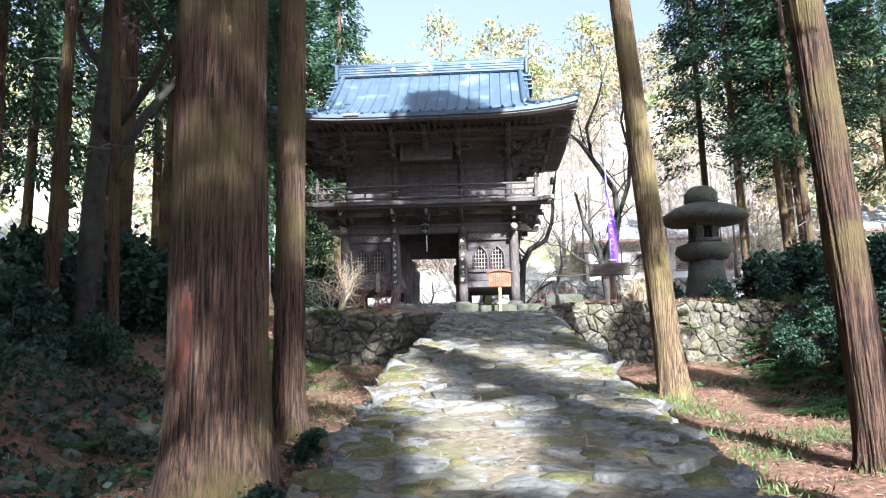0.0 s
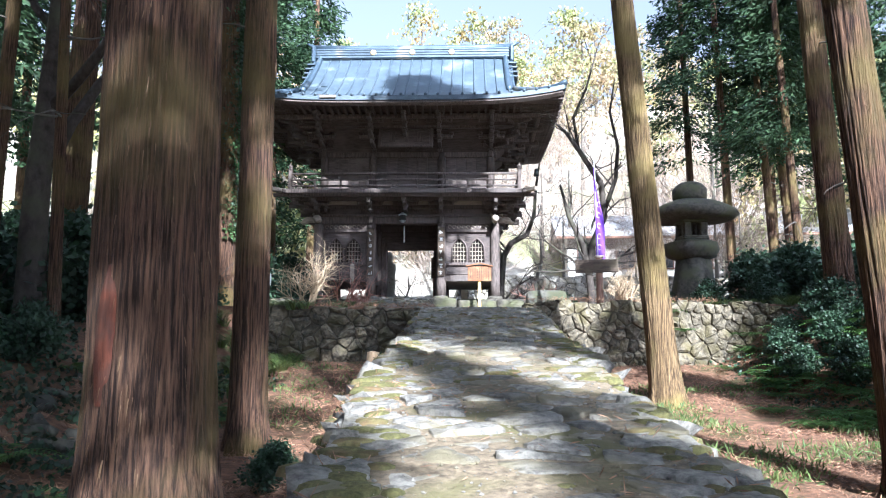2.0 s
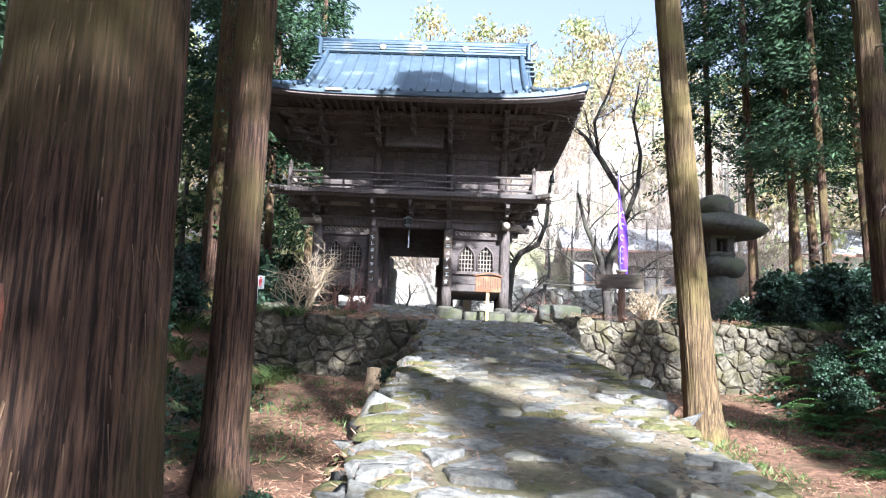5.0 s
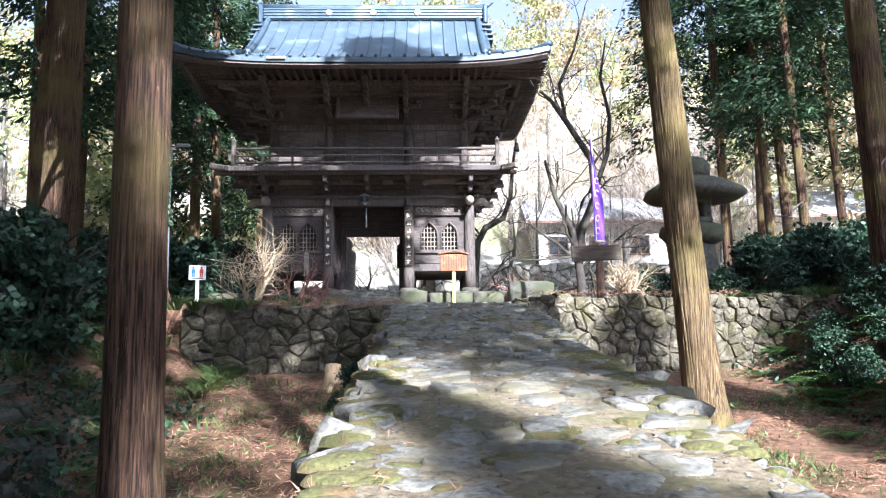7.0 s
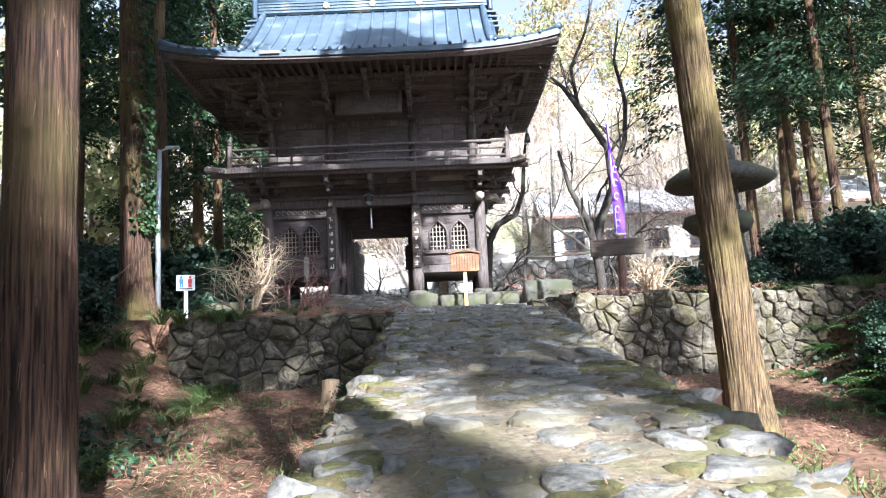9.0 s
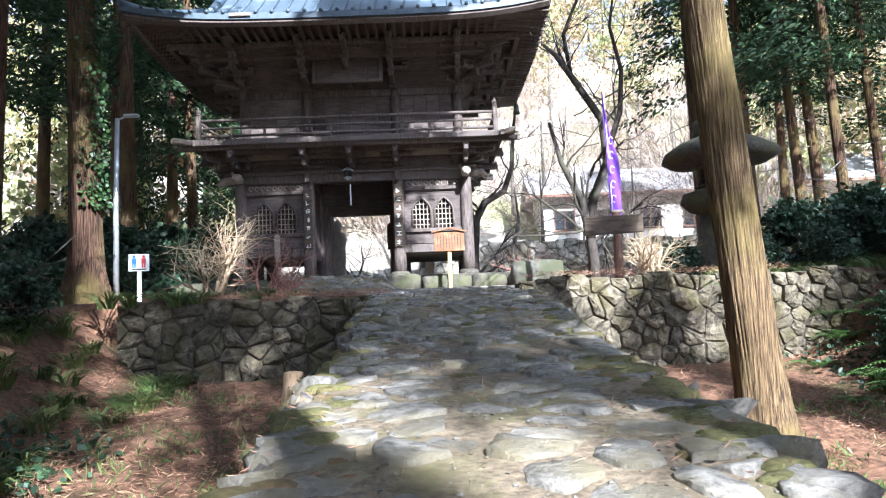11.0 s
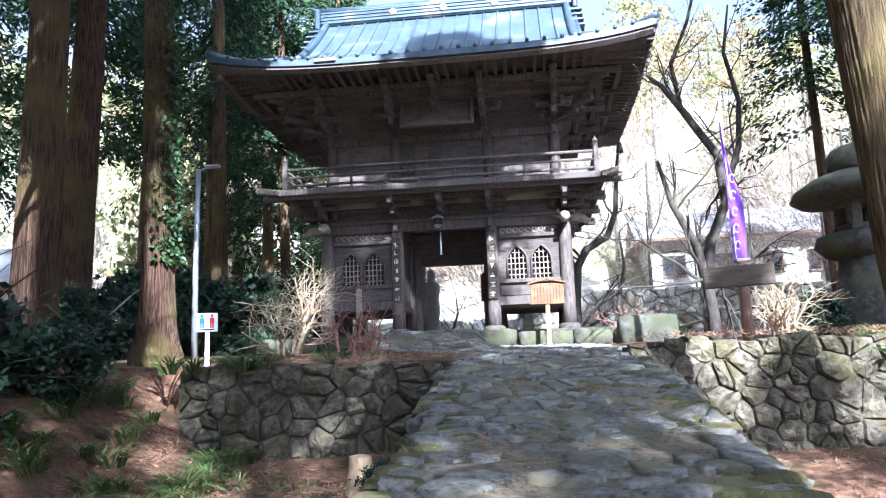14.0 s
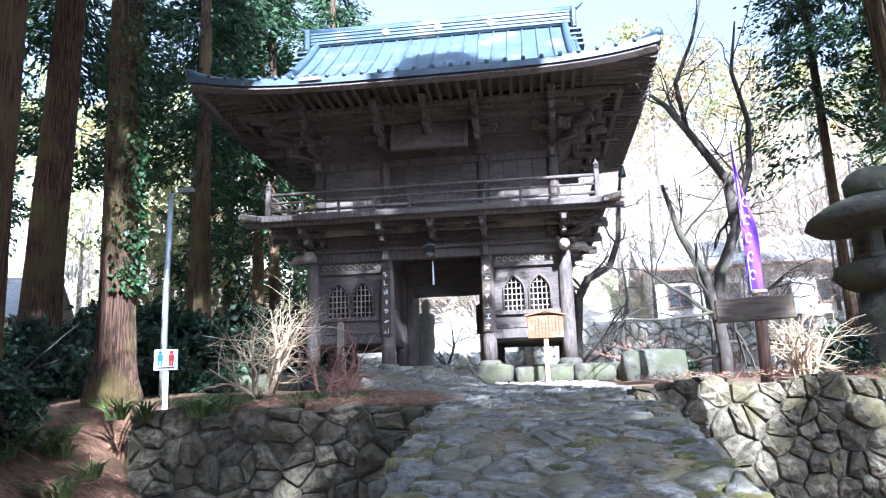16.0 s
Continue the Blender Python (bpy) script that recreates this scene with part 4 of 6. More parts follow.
    hi = [cove.verts.new(p) for p in ((-4.6, -1.37, L(9.95)), (4.6, -1.37, L(9.95)), (4.6, 2 * DEEP + 1.37, L(9.95)), (-4.6, 2 * DEEP + 1.37, L(9.95)))]
    for i in range(4):
        cove.faces.new((lo[i], lo[(i + 1) % 4], hi[(i + 1) % 4], hi[i]))
    cove.faces.new(lo[::-1])
    cove.faces.new(hi)
    part("cove", cove, BOARD, gate)
    # name board under the eaves
    nb = new("name_board")
    nb.parent = gate
    nb.matrix_basis = pose(0.02, -0.85, L(9.18), -14, 0, 0)
    part("board", boxed((0, 0, 0), (1.75, 0.06, 0.72), 0.012), BOARD, nb)
    for z in (-0.4, 0.4):
        part("board_frame", boxed((0, -0.02, z), (2.0, 0.11, 0.10), 0.02), WOOD, nb)
    for x in (-0.94, 0.94):
        part("board_frame", boxed((x, -0.02, 0), (0.12, 0.11, 0.80), 0.02), WOOD, nb)
    for x in (-0.5, 0.0, 0.5):
        part("faded_letter_bar", boxed((x, -0.034, 0), (0.22, 0.012, 0.42), 0.004), WOOD, nb)


build_roof()
build_gate()

# inscribed plaques on the two passage columns
def plaque(u, z0, z1, label, seed):
    e = thing("plaque", (0, 0, 0), label, "plaque", group="plaques on the passage columns")
    e.matrix_basis = gate.matrix_basis @ pose(u, -0.21, z0 - GZ)
    h = z1 - z0
    part("board", boxed((0, 0, h / 2), (0.25, 0.045, h), 0.01), SIGN_WOOD, e)
    rnd = random.Random(seed)
    for k in range(7):
        zc = h * (k + 0.5) / 7.2
        bm = bmesh.new()
        for j in range(rnd.randint(3, 5)):
            if rnd.random() < 0.55:
                block(bm, (rnd.uniform(-0.02, 0.02), -0.026, zc + rnd.uniform(-0.07, 0.07)), (rnd.uniform(0.06, 0.15), 0.008, 0.018))
            else:
                block(bm, (rnd.uniform(-0.05, 0.05), -0.028, zc + rnd.uniform(-0.02, 0.02)), (0.018, 0.008, rnd.uniform(0.06, 0.13)))
        part("painted_mark", bm, PAINT_MARK, e)


plaque(-1.3, 4.13, 5.90, "narrow dark wooden plaque with white brushed characters", 2)
plaque(1.3, 4.14, 5.95, "narrow brown wooden plaque with white characters in sunlight", 5)

hang = thing("hanging_lantern", (0, 0, 0), "small metal hanging lantern with pale rim under the balcony", "lantern")
hang.matrix_basis = gate.matrix_basis @ pose(-0.10, -0.45, 6.28 - GZ)
part("roof", lathe([(0.02, 0.18), (0.05, 0.16), (0.17, 0.09), (0.18, 0.07)], 6), STEEL, hang)
part("body", lathe([(0.10, -0.12), (0.115, -0.1), (0.115, 0.06), (0.10, 0.07)], 6), BRONZE, hang)
part("chain", tube([(0, 0, 0.17), (0, 0, 0.50)], 0.012, 6), BRONZE, hang)
part("foot", lathe([(0.05, -0.2), (0.11, -0.15), (0.13, -0.12)], 6), STEEL, hang)
rope = thing("bell_rope", (0, 0, 0), "white twisted rope hanging in the passage", "rope")
rope.matrix_basis = gate.matrix_basis @ pose(-0.06, -0.25, 5.38 - GZ)
part("cord", tube([(0, 0, 0), (0.004, 0, 0.2), (-0.003, 0, 0.36), (0, 0, 0.62)], [0.03, 0.024, 0.024, 0.012], 8), WHITE_PAINT, rope, smooth=True)

# stone platform under the gate
plat = thing("stone_platform", (GX, GY, 0), "low platform of large rough stone blocks under the gate", "platform", GTURN, kind="structure")
part("platform_top", boxed((-0.3, DEEP, 2.98), (9.6, 5.9, 0.56), 0.03), LANTERN_STONE, plat)
rnd = random.Random(21)
u = -6.0
while u < 4.6:
    w = rnd.uniform(0.5, 1.15)
    if not -1.9 < u + w / 2 < 1.0:
        o = part("platform_stone", boulder(u * 3.7, w / 2 * 0.98, 0.24, 0.22, 0.12, 0.35), LANTERN_STONE, plat, smooth=True)
        o.matrix_basis = pose(u + w / 2, -0.98 + rnd.uniform(-0.07, 0.07), 3.04 + rnd.uniform(-0.05, 0.03), 0, rnd.uniform(-4, 4), rnd.uniform(-8, 8))
    u += w


# ---- trees ----
def trunk_mesh(seed, base_r, top_r, height, lean=(0, 0), seg=64, rings=46, flute=0.05, flare=0.35, bend=0.0):
    """A tapered, fluted stem with a flared foot. Heights from -0.4."""
    bm = bmesh.new()
    rows = []
    for j in range(rings + 1):
        s = j / rings
        z = -0.4 + (height + 0.4) * s ** 1.6
        r = base_r + (top_r - base_r) * max(z, 0) / height
        r *= 1 + flare * math.exp(-max(z, 0) / 0.45) if flare else 1
        cx = lean[0] * z + bend * noise.noise(Vector((z * 0.22, seed, 0)))
        cy = lean[1] * z + bend * noise.noise(Vector((z * 0.22, 0, seed + 9)))
        row = []
        for k in range(seg):
            a = k * math.tau / seg
            d = Vector((math.cos(a), math.sin(a), 0))
            ridge = 0.7 * abs(noise.noise(Vector((d.x * 8 + seed, d.y * 8, z * 0.5)))) + 0.6 * abs(noise.noise(Vector((d.x * 19, d.y * 19 + seed, z * 1.1))))
            lobes = noise.noise(Vector((d.x * 1.6, d.y * 1.6 + seed, z * 0.15)))
            foot = 0.25 * math.exp(-max(z, 0) / 0.35) * max(0, math.sin(a * 5 + seed)) if flare else 0
            q = r * (1 - flute * 2.2 * ridge + 0.06 * lobes + foot)
            row.append(bm.verts.new((cx + q * d.x, cy + q * d.y, z)))
        rows.append(row)
    for r0, r1 in zip(rows, rows[1:]):
        for k in range(seg):
            bm.faces.new((r0[k], r0[(k + 1) % seg], r1[(k + 1) % seg], r1[k]))
    bm.faces.new(rows[-1])
    return bm


def sprays(rng, centres, axes, length, width, droop):
    """Leaf sprays: bent kite-shaped faces at the centres, pointing along the axes."""
    n = len(centres)
    a = axes + rng.normal(0, 0.45, (n, 3))
    a[:, 2] -= droop
    a /= np.linalg.norm(a, axis=1)[:, None]
    side = np.cross(a, rng.normal(0, 1, (n, 3)))
    side /= np.linalg.norm(side, axis=1)[:, None] + 1e-6
    ln, wd = length * rng.uniform(0.6, 1.4, n)[:, None], width * rng.uniform(0.6, 1.4, n)[:, None]
    v = np.empty((n, 4, 3))
    v[:, 0], v[:, 2] = centres, centres + a * ln
    mid = centres + a * ln * 0.5
    v[:, 1], v[:, 3] = mid + side * wd, mid - side * wd
    faces = np.arange(n * 4).reshape(n, 4)
    return v.reshape(-1, 3), faces


def fast_mesh(name, verts, faces, mat):
    me = bpy.data.meshes.new(name)
    me.vertices.add(len(verts))
    me.vertices.foreach_set("co", np.asarray(verts, dtype=np.float32).ravel())
    n, k = faces.shape
    me.loops.add(n * k)
    me.loops.foreach_set("vertex_index", faces.astype(np.int32).ravel())
    me.polygons.add(n)
    me.polygons.foreach_set("loop_start", np.arange(0, n * k, k, dtype=np.int32))
    me.update(calc_edges=True)
    me.validate()
    me.materials.append(mat)
    return me


def conifer_crown(seed, z0, z1, r, branches=90, per=60, length=0.30, width=0.075, mat=None):
    rng = np.random.default_rng(seed)
    cs, ax = [], []
    for b in range(branches):
        s = rng.random() ** 0.85
        z = z0 + (z1 - z0) * s
        reach = r * (1 - s) ** 0.7 * rng.uniform(0.45, 1.1) + 0.3
        az = rng.uniform(0, math.tau)
        d = np.array([math.cos(az), math.sin(az), rng.uniform(-0.25, 0.1)])
        t = rng.random(per) ** 0.6
        p = np.array([0, 0, z]) + d * (t * reach)[:, None]
        p[:, 2] -= 0.12 * reach * t ** 2
        p += rng.normal(0, 0.16, (per, 3)) * (0.4 + t)[:, None]
        cs.append(p)
        ax.append(np.tile(d, (per, 1)))
    v, f = sprays(rng, np.vstack(cs), np.vstack(ax), length, width, 0.35)
    return fast_mesh("crown", v, f, mat or CEDAR_LEAF)


def broad_crown(seed, clumps, per, spread_xy, z0, z1, leaf, mat, hollow=0.5):
    rng = np.random.default_rng(seed)
    cs = []
    for c in range(clumps):
        az, s = rng.uniform(0, math.tau), rng.random()
        rad = spread_xy * math.sin(math.pi * (0.15 + 0.8 * s)) * rng.uniform(hollow, 1)
        p = np.array([rad * math.cos(az), rad * math.sin(az), z0 + (z1 - z0) * s])
        cs.append(p + rng.normal(0, 0.16 * spread_xy, (per, 3)) * np.array([1, 1, 0.6]))
    cs = np.vstack(cs)
    v, f = sprays(rng, cs, rng.normal(0, 1, (len(cs), 3)), leaf, leaf * 0.36, 0.1)
    return fast_mesh("crown", v, f, mat)


def limb(bm, rng, p, d, length, r, depth, wander=0.25, droop=0.0, split=3):
    pts, rad = [Vector(p)], [r]
    d = Vector(d).normalized()
    n = 5
    for i in range(n):
        d = (d + Vector(rng.normal(0, wander, 3)) * 0.5 + Vector((0, 0, -droop))).normalized()
        pts.append(pts[-1] + d * length / n)
        rad.append(r * (1 - 0.55 * (i + 1) / n))
    sweep(bm, pts, rad, 6 if r > 0.02 else 4, True)
    if depth:
        for k in range(split):
            i = rng.integers(2, n + 1)
            nd = (d + Vector(rng.normal(0, 0.75, 3))).normalized()
            limb(bm, rng, pts[i], nd, length * rng.uniform(0.5, 0.75), rad[i] * 0.68, depth - 1, wander, droop, split)


CROWNS = [conifer_crown(40 + k, 0, 14, 2.9, 95, 85, 0.26, 0.042) for k in range(4)]
LOW_CROWNS = [conifer_crown(60 + k, 0, 13, 3.2, 135, 95, 0.27, 0.045) for k in range(3)]

# thicker crowns, mostly above the view, made to throw shade on the gate
SHADE_CROWNS = [conifer_crown(80 + k, 0, 14, 3.1, 170, 95, 0.34, 0.075) for k in range(2)]


def cedar(at, r0, r1, lean, seed, label, crown_from, crown_scale=1.0, height=22.0, mat=None, detail=True, low=False, group="", stubs=0, dense=False, turn=None):
    t = thing("cedar_tree", at, label, "tree", group=group)
    bm = trunk_mesh(seed, r0, r1, height, lean, 150 if detail else 20, 70 if detail else 16, 0.07 if detail else 0.03, 0.32)
    part("trunk", bm, mat or BARK, t, smooth=True)
    me = SHADE_CROWNS[seed % 2] if dense else (LOW_CROWNS if low else CROWNS)[seed % (3 if low else 4)]
    c = new("crown", me)
    c.parent = t
    c.matrix_basis = pose(lean[0] * crown_from, lean[1] * crown_from, crown_from, 0, 0, seed * 77 if turn is None else turn) @ Matrix.Diagonal((crown_scale, crown_scale, (height + 1.5 - crown_from) / 14, 1))
    if stubs:
        rng = np.random.default_rng(seed)
        for k in range(stubs):
            z = rng.uniform(3, crown_from)
            az = rng.uniform(0, math.tau)
            b = bmesh.new()
            limb(b, rng, (lean[0] * z, lean[1] * z, z), (math.cos(az), math.sin(az), -0.1), rng.uniform(0.7, 2.0), 0.022, 1, 0.2, 0.04, 2)
            part("dead_branch", b, BARK_GREY, t)
    return t


# the stems beside the path
big = cedar((-1.66, 6.2, 0.26), 0.41, 0.17, (-0.016, 0.0), 5, "massive old cedar trunk with shredded red-brown bark beside the path", 16, 1.05, 33, dense=True)
slim = cedar((-1.93, 10.1, 0.38), 0.215, 0.10, (-0.004, 0.0), 6, "slender straight cedar trunk in shade beside the path", 14, 1.15, 30, dense=True)
golden = cedar((4.84, 15.7, 0.40), 0.305, 0.13, (-0.083, 0.0), 9, "leaning cedar trunk with golden sunlit bark beside the path", 13.0, 0.85, 19.5, BARK_SUNLIT, dense=True)
cedar((5.36, 9.3, -0.02), 0.262, 0.13, (-0.079, 0.0), 10, "leaning brown cedar trunk on the needle-strewn slope", 12, 0.8, 22, BARK)
cedar((9.75, 18.0, 1.9), 0.33, 0.16, (-0.05, 0.0), 14, "dark leaning cedar trunk above the fern bank", 10.0, 0.9, 22, BARK, stubs=6, dense=True)
tree_l = cedar((-5.2, 21.3, 2.82), 0.31, 0.15, (-0.018, 0.0), 15, "old cedar with a sunlit flared foot and climbing ivy", 9.5, 1.1, 25, BARK, dense=True)
cedar((-6.62, 19.9, 2.65), 0.36, 0.16, (0.01, 0.0), 16, "dark straight cedar trunk at the forest edge", 10, 1.0, 23)
cedar((-9.9, 26.6, 2.9), 0.48, 0.2, (0.03, 0.0), 17, "dark straight cedar trunk at the forest edge", 9, 1.0, 24)
cedar((-9.7, 22.0, 2.9), 0.44, 0.2, (0.01, 0.0), 18, "dark straight cedar trunk at the forest edge", 9, 1.0, 24)
cedar((-5.52, 12.8, 1.42), 0.10, 0.05, (-0.03, 0.0), 19, "thin young cedar stem with a reddish sunlit side", 8, 0.7, 15, BARK, stubs=5)
cedar((-7.25, 13.9, 1.75), 0.14, 0.07, (0.02, 0.0), 20, "thin dark cedar stem in the undergrowth", 7, 0.7, 16, BARK, stubs=5)

# peeling fibres of the bark, and the wound on the old trunk
def bark_fibres(tree, r0, r1, height, lean, z_top, count, seed):
    rng = np.random.default_rng(seed)
    z = 0.2 + (z_top - 0.2) * rng.random(count)
    az = rng.uniform(0, math.tau, count)
    rad = (r0 + (r1 - r0) * z / height) * (1 + 0.32 * np.exp(-z / 0.45)) * 0.965
    cs = np.stack([lean * z + rad * np.cos(az), rad * np.sin(az), z], 1)
    ax = np.stack([0.10 * np.cos(az), 0.10 * np.sin(az), -np.ones(count)], 1)
    side = np.stack([-np.sin(az), np.cos(az), 0.12 * rng.normal(0, 1, count)], 1)
    ln, wd = rng.uniform(0.03, 0.15, count)[:, None], rng.uniform(0.0015, 0.004, count)[:, None]
    v = np.empty((count, 4, 3))
    out = np.stack([np.cos(az), np.sin(az), 0 * az], 1) * rng.uniform(0.0, 0.022, count)[:, None]
    v[:, 0], v[:, 1], v[:, 2], v[:, 3] = cs - side * wd, cs + side * wd, cs + ax * ln + side * wd * 0.4 + out, cs + ax * ln - side * wd * 0.4 + out
    o = new("bark_fibre", fast_mesh("bark_fibre", v.reshape(-1, 3), np.arange(count * 4).reshape(count, 4), BARK_FIBRE))
    o.parent = tree
    o["kind"] = "stuff"


bark_fibres(big, 0.41, 0.17, 33, -0.016, 6.0, 1300, 3)
bark_fibres(slim, 0.215, 0.10, 30, -0.004, 6.0, 450, 4)
bark_fibres(golden, 0.305, 0.13, 19.5, -0.083, 6.5, 450, 6)
verts, faces = [], []
for j in range(15):
    s = j / 14
    z = 1.02 + 0.85 * s
    half = 0.20 * math.sin(math.pi * (0.06 + 0.9 * s)) ** 0.7 * (1 + 0.35 * noise.noise(Vector((s * 6, 2, 0))))
    for i in range(9):
        q = i / 4 - 1
        a = radians(-116) + half * q + 0.10 * (s - 0.5)
        lift = 0.03 * (1 - abs(q) ** 3) * math.sin(math.pi * min(1, max(0, s))) ** 0.5 + 0.012 * noise.noise(Vector((q * 3, z * 7, 5)))
        r = (0.41 - 0.24 * z / 33) * (1 + 0.32 * math.exp(-z / 0.45)) * 0.955 + lift
        verts.append((-0.016 * z + r * math.cos(a), r * math.sin(a), z))
for j in range(14):
    for i in range(8):
        faces.append((j * 9 + i, j * 9 + i + 1, j * 9 + i + 10, j * 9 + i + 9))
raw("trunk_wound", verts, faces, WOUND, big, "bare red-brown wood where the bark is torn off", smooth=True)

# ivy on the old cedar
rng = np.random.default_rng(8)
n = 1500
z = 1.6 + 8 * rng.random(n) ** 1.2
az = rng.normal(-0.35, 0.55, n)
rad = 0.31 - 0.0065 * z + rng.uniform(0.0, 0.10, n)
cs = np.stack([rad * np.cos(az) - 0.018 * z, rad * np.sin(az), z], 1)
v, f = sprays(rng, cs, np.stack([np.cos(az), np.sin(az), -0.4 + 0 * az], 1), 0.10, 0.04, 0.5)
o = new("ivy", fast_mesh("ivy", v, f, IVY_LEAF))
o.parent = tree_l
o["label"] = "dark green climbing ivy leaves"

# grey broadleaf tree with forked limbs, at the left bank
zel = thing("zelkova_tree", (-6.6, 14.2, 1.7), "grey-barked broadleaf tree with forked crooked limbs", "tree")
part("trunk", trunk_mesh(31, 0.25, 0.12, 9, (0.012, 0.0), 40, 34, 0.03, 0.3, 0.15), BARK_DARK, zel, smooth=True)
rng = np.random.default_rng(3)
for p, d, ln, r in (((0.05, 0, 4.0), (0.9, -0.2, 0.9), 4.2, 0.11), ((0.05, 0, 5.5), (-0.8, 0.2, 0.9), 3.5, 0.09), ((0.1, 0, 3.0), (0.35, 0.3, 1), 5.0, 0.12), ((0, 0, 6.5), (0.6, 0.5, 0.8), 3, 0.08)):
    b = bmesh.new()
    limb(b, rng, p, d, ln, r, 2, 0.22)
    part("limb", b, BARK_DARK, zel, smooth=True)

# forest on both sides and behind, with crowns that shade the path
rnd = random.Random(77)
LEFT_WOOD = [(-9.0, 3.0), (-8.2, 8.2), (-11.5, 6.2), (-11.0, 11.5), (-13.5, 16.0), (-12.5, 20.5), (-9.2, 34.0), (-7.6, 31.0), (-11.8, 30.5), (-14.5, 25.5), (-16.0, 10.0), (-17.5, 19.0), (-7.0, 36.5), (-13.0, 37.0),
             (-17.0, 33.0), (-20.0, 27.0), (-12.0, -3.0), (-18.0, 3.0), (-22.0, 14.0), (-23.0, 36.0)]
for k, (x, y) in enumerate(LEFT_WOOD):
    cedar((x, y, land(x, y) - 0.1), rnd.uniform(0.17, 0.3), 0.1, (rnd.uniform(-0.02, 0.02), 0), 100 + k, "tall cedar in the shaded forest, some added out of view for shade", rnd.uniform(5.0, 8.0), rnd.uniform(0.8, 1.05), rnd.uniform(17, 22), BARK, False, True, "forest cedars", stubs=3)
RIGHT_WOOD = [(12.4, 30.0, -0.03), (14.4, 30.5, -0.05), (15.4, 31.0, -0.06), (16.6, 29.5, -0.06), (13.6, 27.0, -0.05), (18.6, 27.0, -0.04), (12.4, 34.0, -0.02), (20.5, 33.0, -0.03), (16.2, 22.5, -0.04), (21.5, 20.0, -0.02), (14.0, 12.5, -0.03), (18.0, 38.0, 0.0), (23, 27, 0)]
for k, (x, y, ln) in enumerate(RIGHT_WOOD):
    cedar((x, y, land(x, y) - 0.1), rnd.uniform(0.16, 0.26), 0.08, (ln, 0), 140 + k, "slim leaning cedar in the wood above the rubble wall", rnd.uniform(5.5, 8.5), rnd.uniform(0.7, 0.95), rnd.uniform(15, 20), BARK, False, True, "wood above the wall", stubs=3)

# unseen cedars behind the start of the walk, placed to break the sun into patches
SHADE_WOOD = [(5.2, 1.3, 12, 27, 1.0, 197), (2.8, -11.6, 12, 27, 1.0, 125), (5.0, 5.1, 9, 22, 0.9, 339), (8.7, 8.5, 6, 13, 0.5, 85), (1.1, -9.2, 12, 27, 1.0, 340), (3.1, -6.3, 14, 24, 0.6, 145), (16.2, -1.9, 14, 24, 0.6, 134),
             (5.9, -7.7, 9, 15, 0.5, 93), (7.0, -3.8, 14, 24, 0.6, 4), (8.5, -0.2, 14, 24, 0.6, 209), (7.6, -5.4, 13, 20, 0.45, 120), (1.6, -13.1, 12, 27, 1.0, 293), (16.3, 1.8, 9, 22, 0.9, 230), (9.5, -18.4, 5, 19, 1.0, 141),
             (-2.0, -1.5, 12, 27, 1.0, 252), (2.9, 1.5, 11, 20, 0.7, 60), (2.9, -6.0, 6, 12, 0.55, 20)]
for k, (x, y, c, h, w, turn) in enumerate(SHADE_WOOD):
    cedar((x, y, land(x, y) - 0.1), 0.24, 0.1, (0, 0), 210 + 3 * k, "tall cedar in the shaded forest, some added out of view for shade", c, w, h, BARK, False, True, "forest cedars", turn=turn)
# further unseen cedars, added to cut the skylight from the sides
SKY_SHADE_WOOD = [(12.4, -9.7, 9, 15, 0.5), (-1.8, -8.2, 9, 22, 0.9), (15.2, 6.5, 5, 19, 1.0), (14.9, -8.4, 13, 20, 0.45), (15.2, -14.5, 9, 15, 0.5), (9.0, -11.9, 9, 15, 0.5), (11.3, 1.2, 6, 13, 0.5), (12.5, 9.8, 9, 15, 0.5),
             (-2.7, -4.5, 5, 15, 0.7), (-2.9, -11.4, 9, 22, 0.9), (15.4, -11.4, 5, 15, 0.7), (15.1, 11.0, 12, 27, 1.0), (14.2, -4.8, 9, 15, 0.5), (11.2, -14.2, 9, 15, 0.5), (7.0, -14.1, 5, 15, 0.7), (13.0, -1.4, 6, 13, 0.5)]
for k, (x, y, c, h, w) in enumerate(SKY_SHADE_WOOD):
    cedar((x, y, land(x, y) - 0.1), 0.22, 0.1, (0, 0), 270 + k, "tall cedar in the shaded forest, some added out of view for shade", c, w, h, BARK, False, True, "forest cedars")
# scattered stems left of the view, added to darken that side
stems = []
while len(stems) < 34:
    x, y = rnd.uniform(-15, -5.2), rnd.uniform(-22, 6)
    if x > -6.5 and y > 2 or any((x - a) ** 2 + (y - b) ** 2 < 6 for a, b in stems + [(q[0], q[1]) for q in LEFT_WOOD]):
        continue
    stems.append((x, y))
for k, (x, y) in enumerate(stems):
    cedar((x, y, land(x, y) - 0.1), rnd.uniform(0.2, 0.3), 0.1, (rnd.uniform(-0.02, 0.02), 0), 300 + k, "tall cedar in the shaded forest, some added out of view for shade", rnd.uniform(4.5, 9), rnd.uniform(0.7, 1.05), rnd.uniform(16, 23), BARK, False, True, "forest cedars")

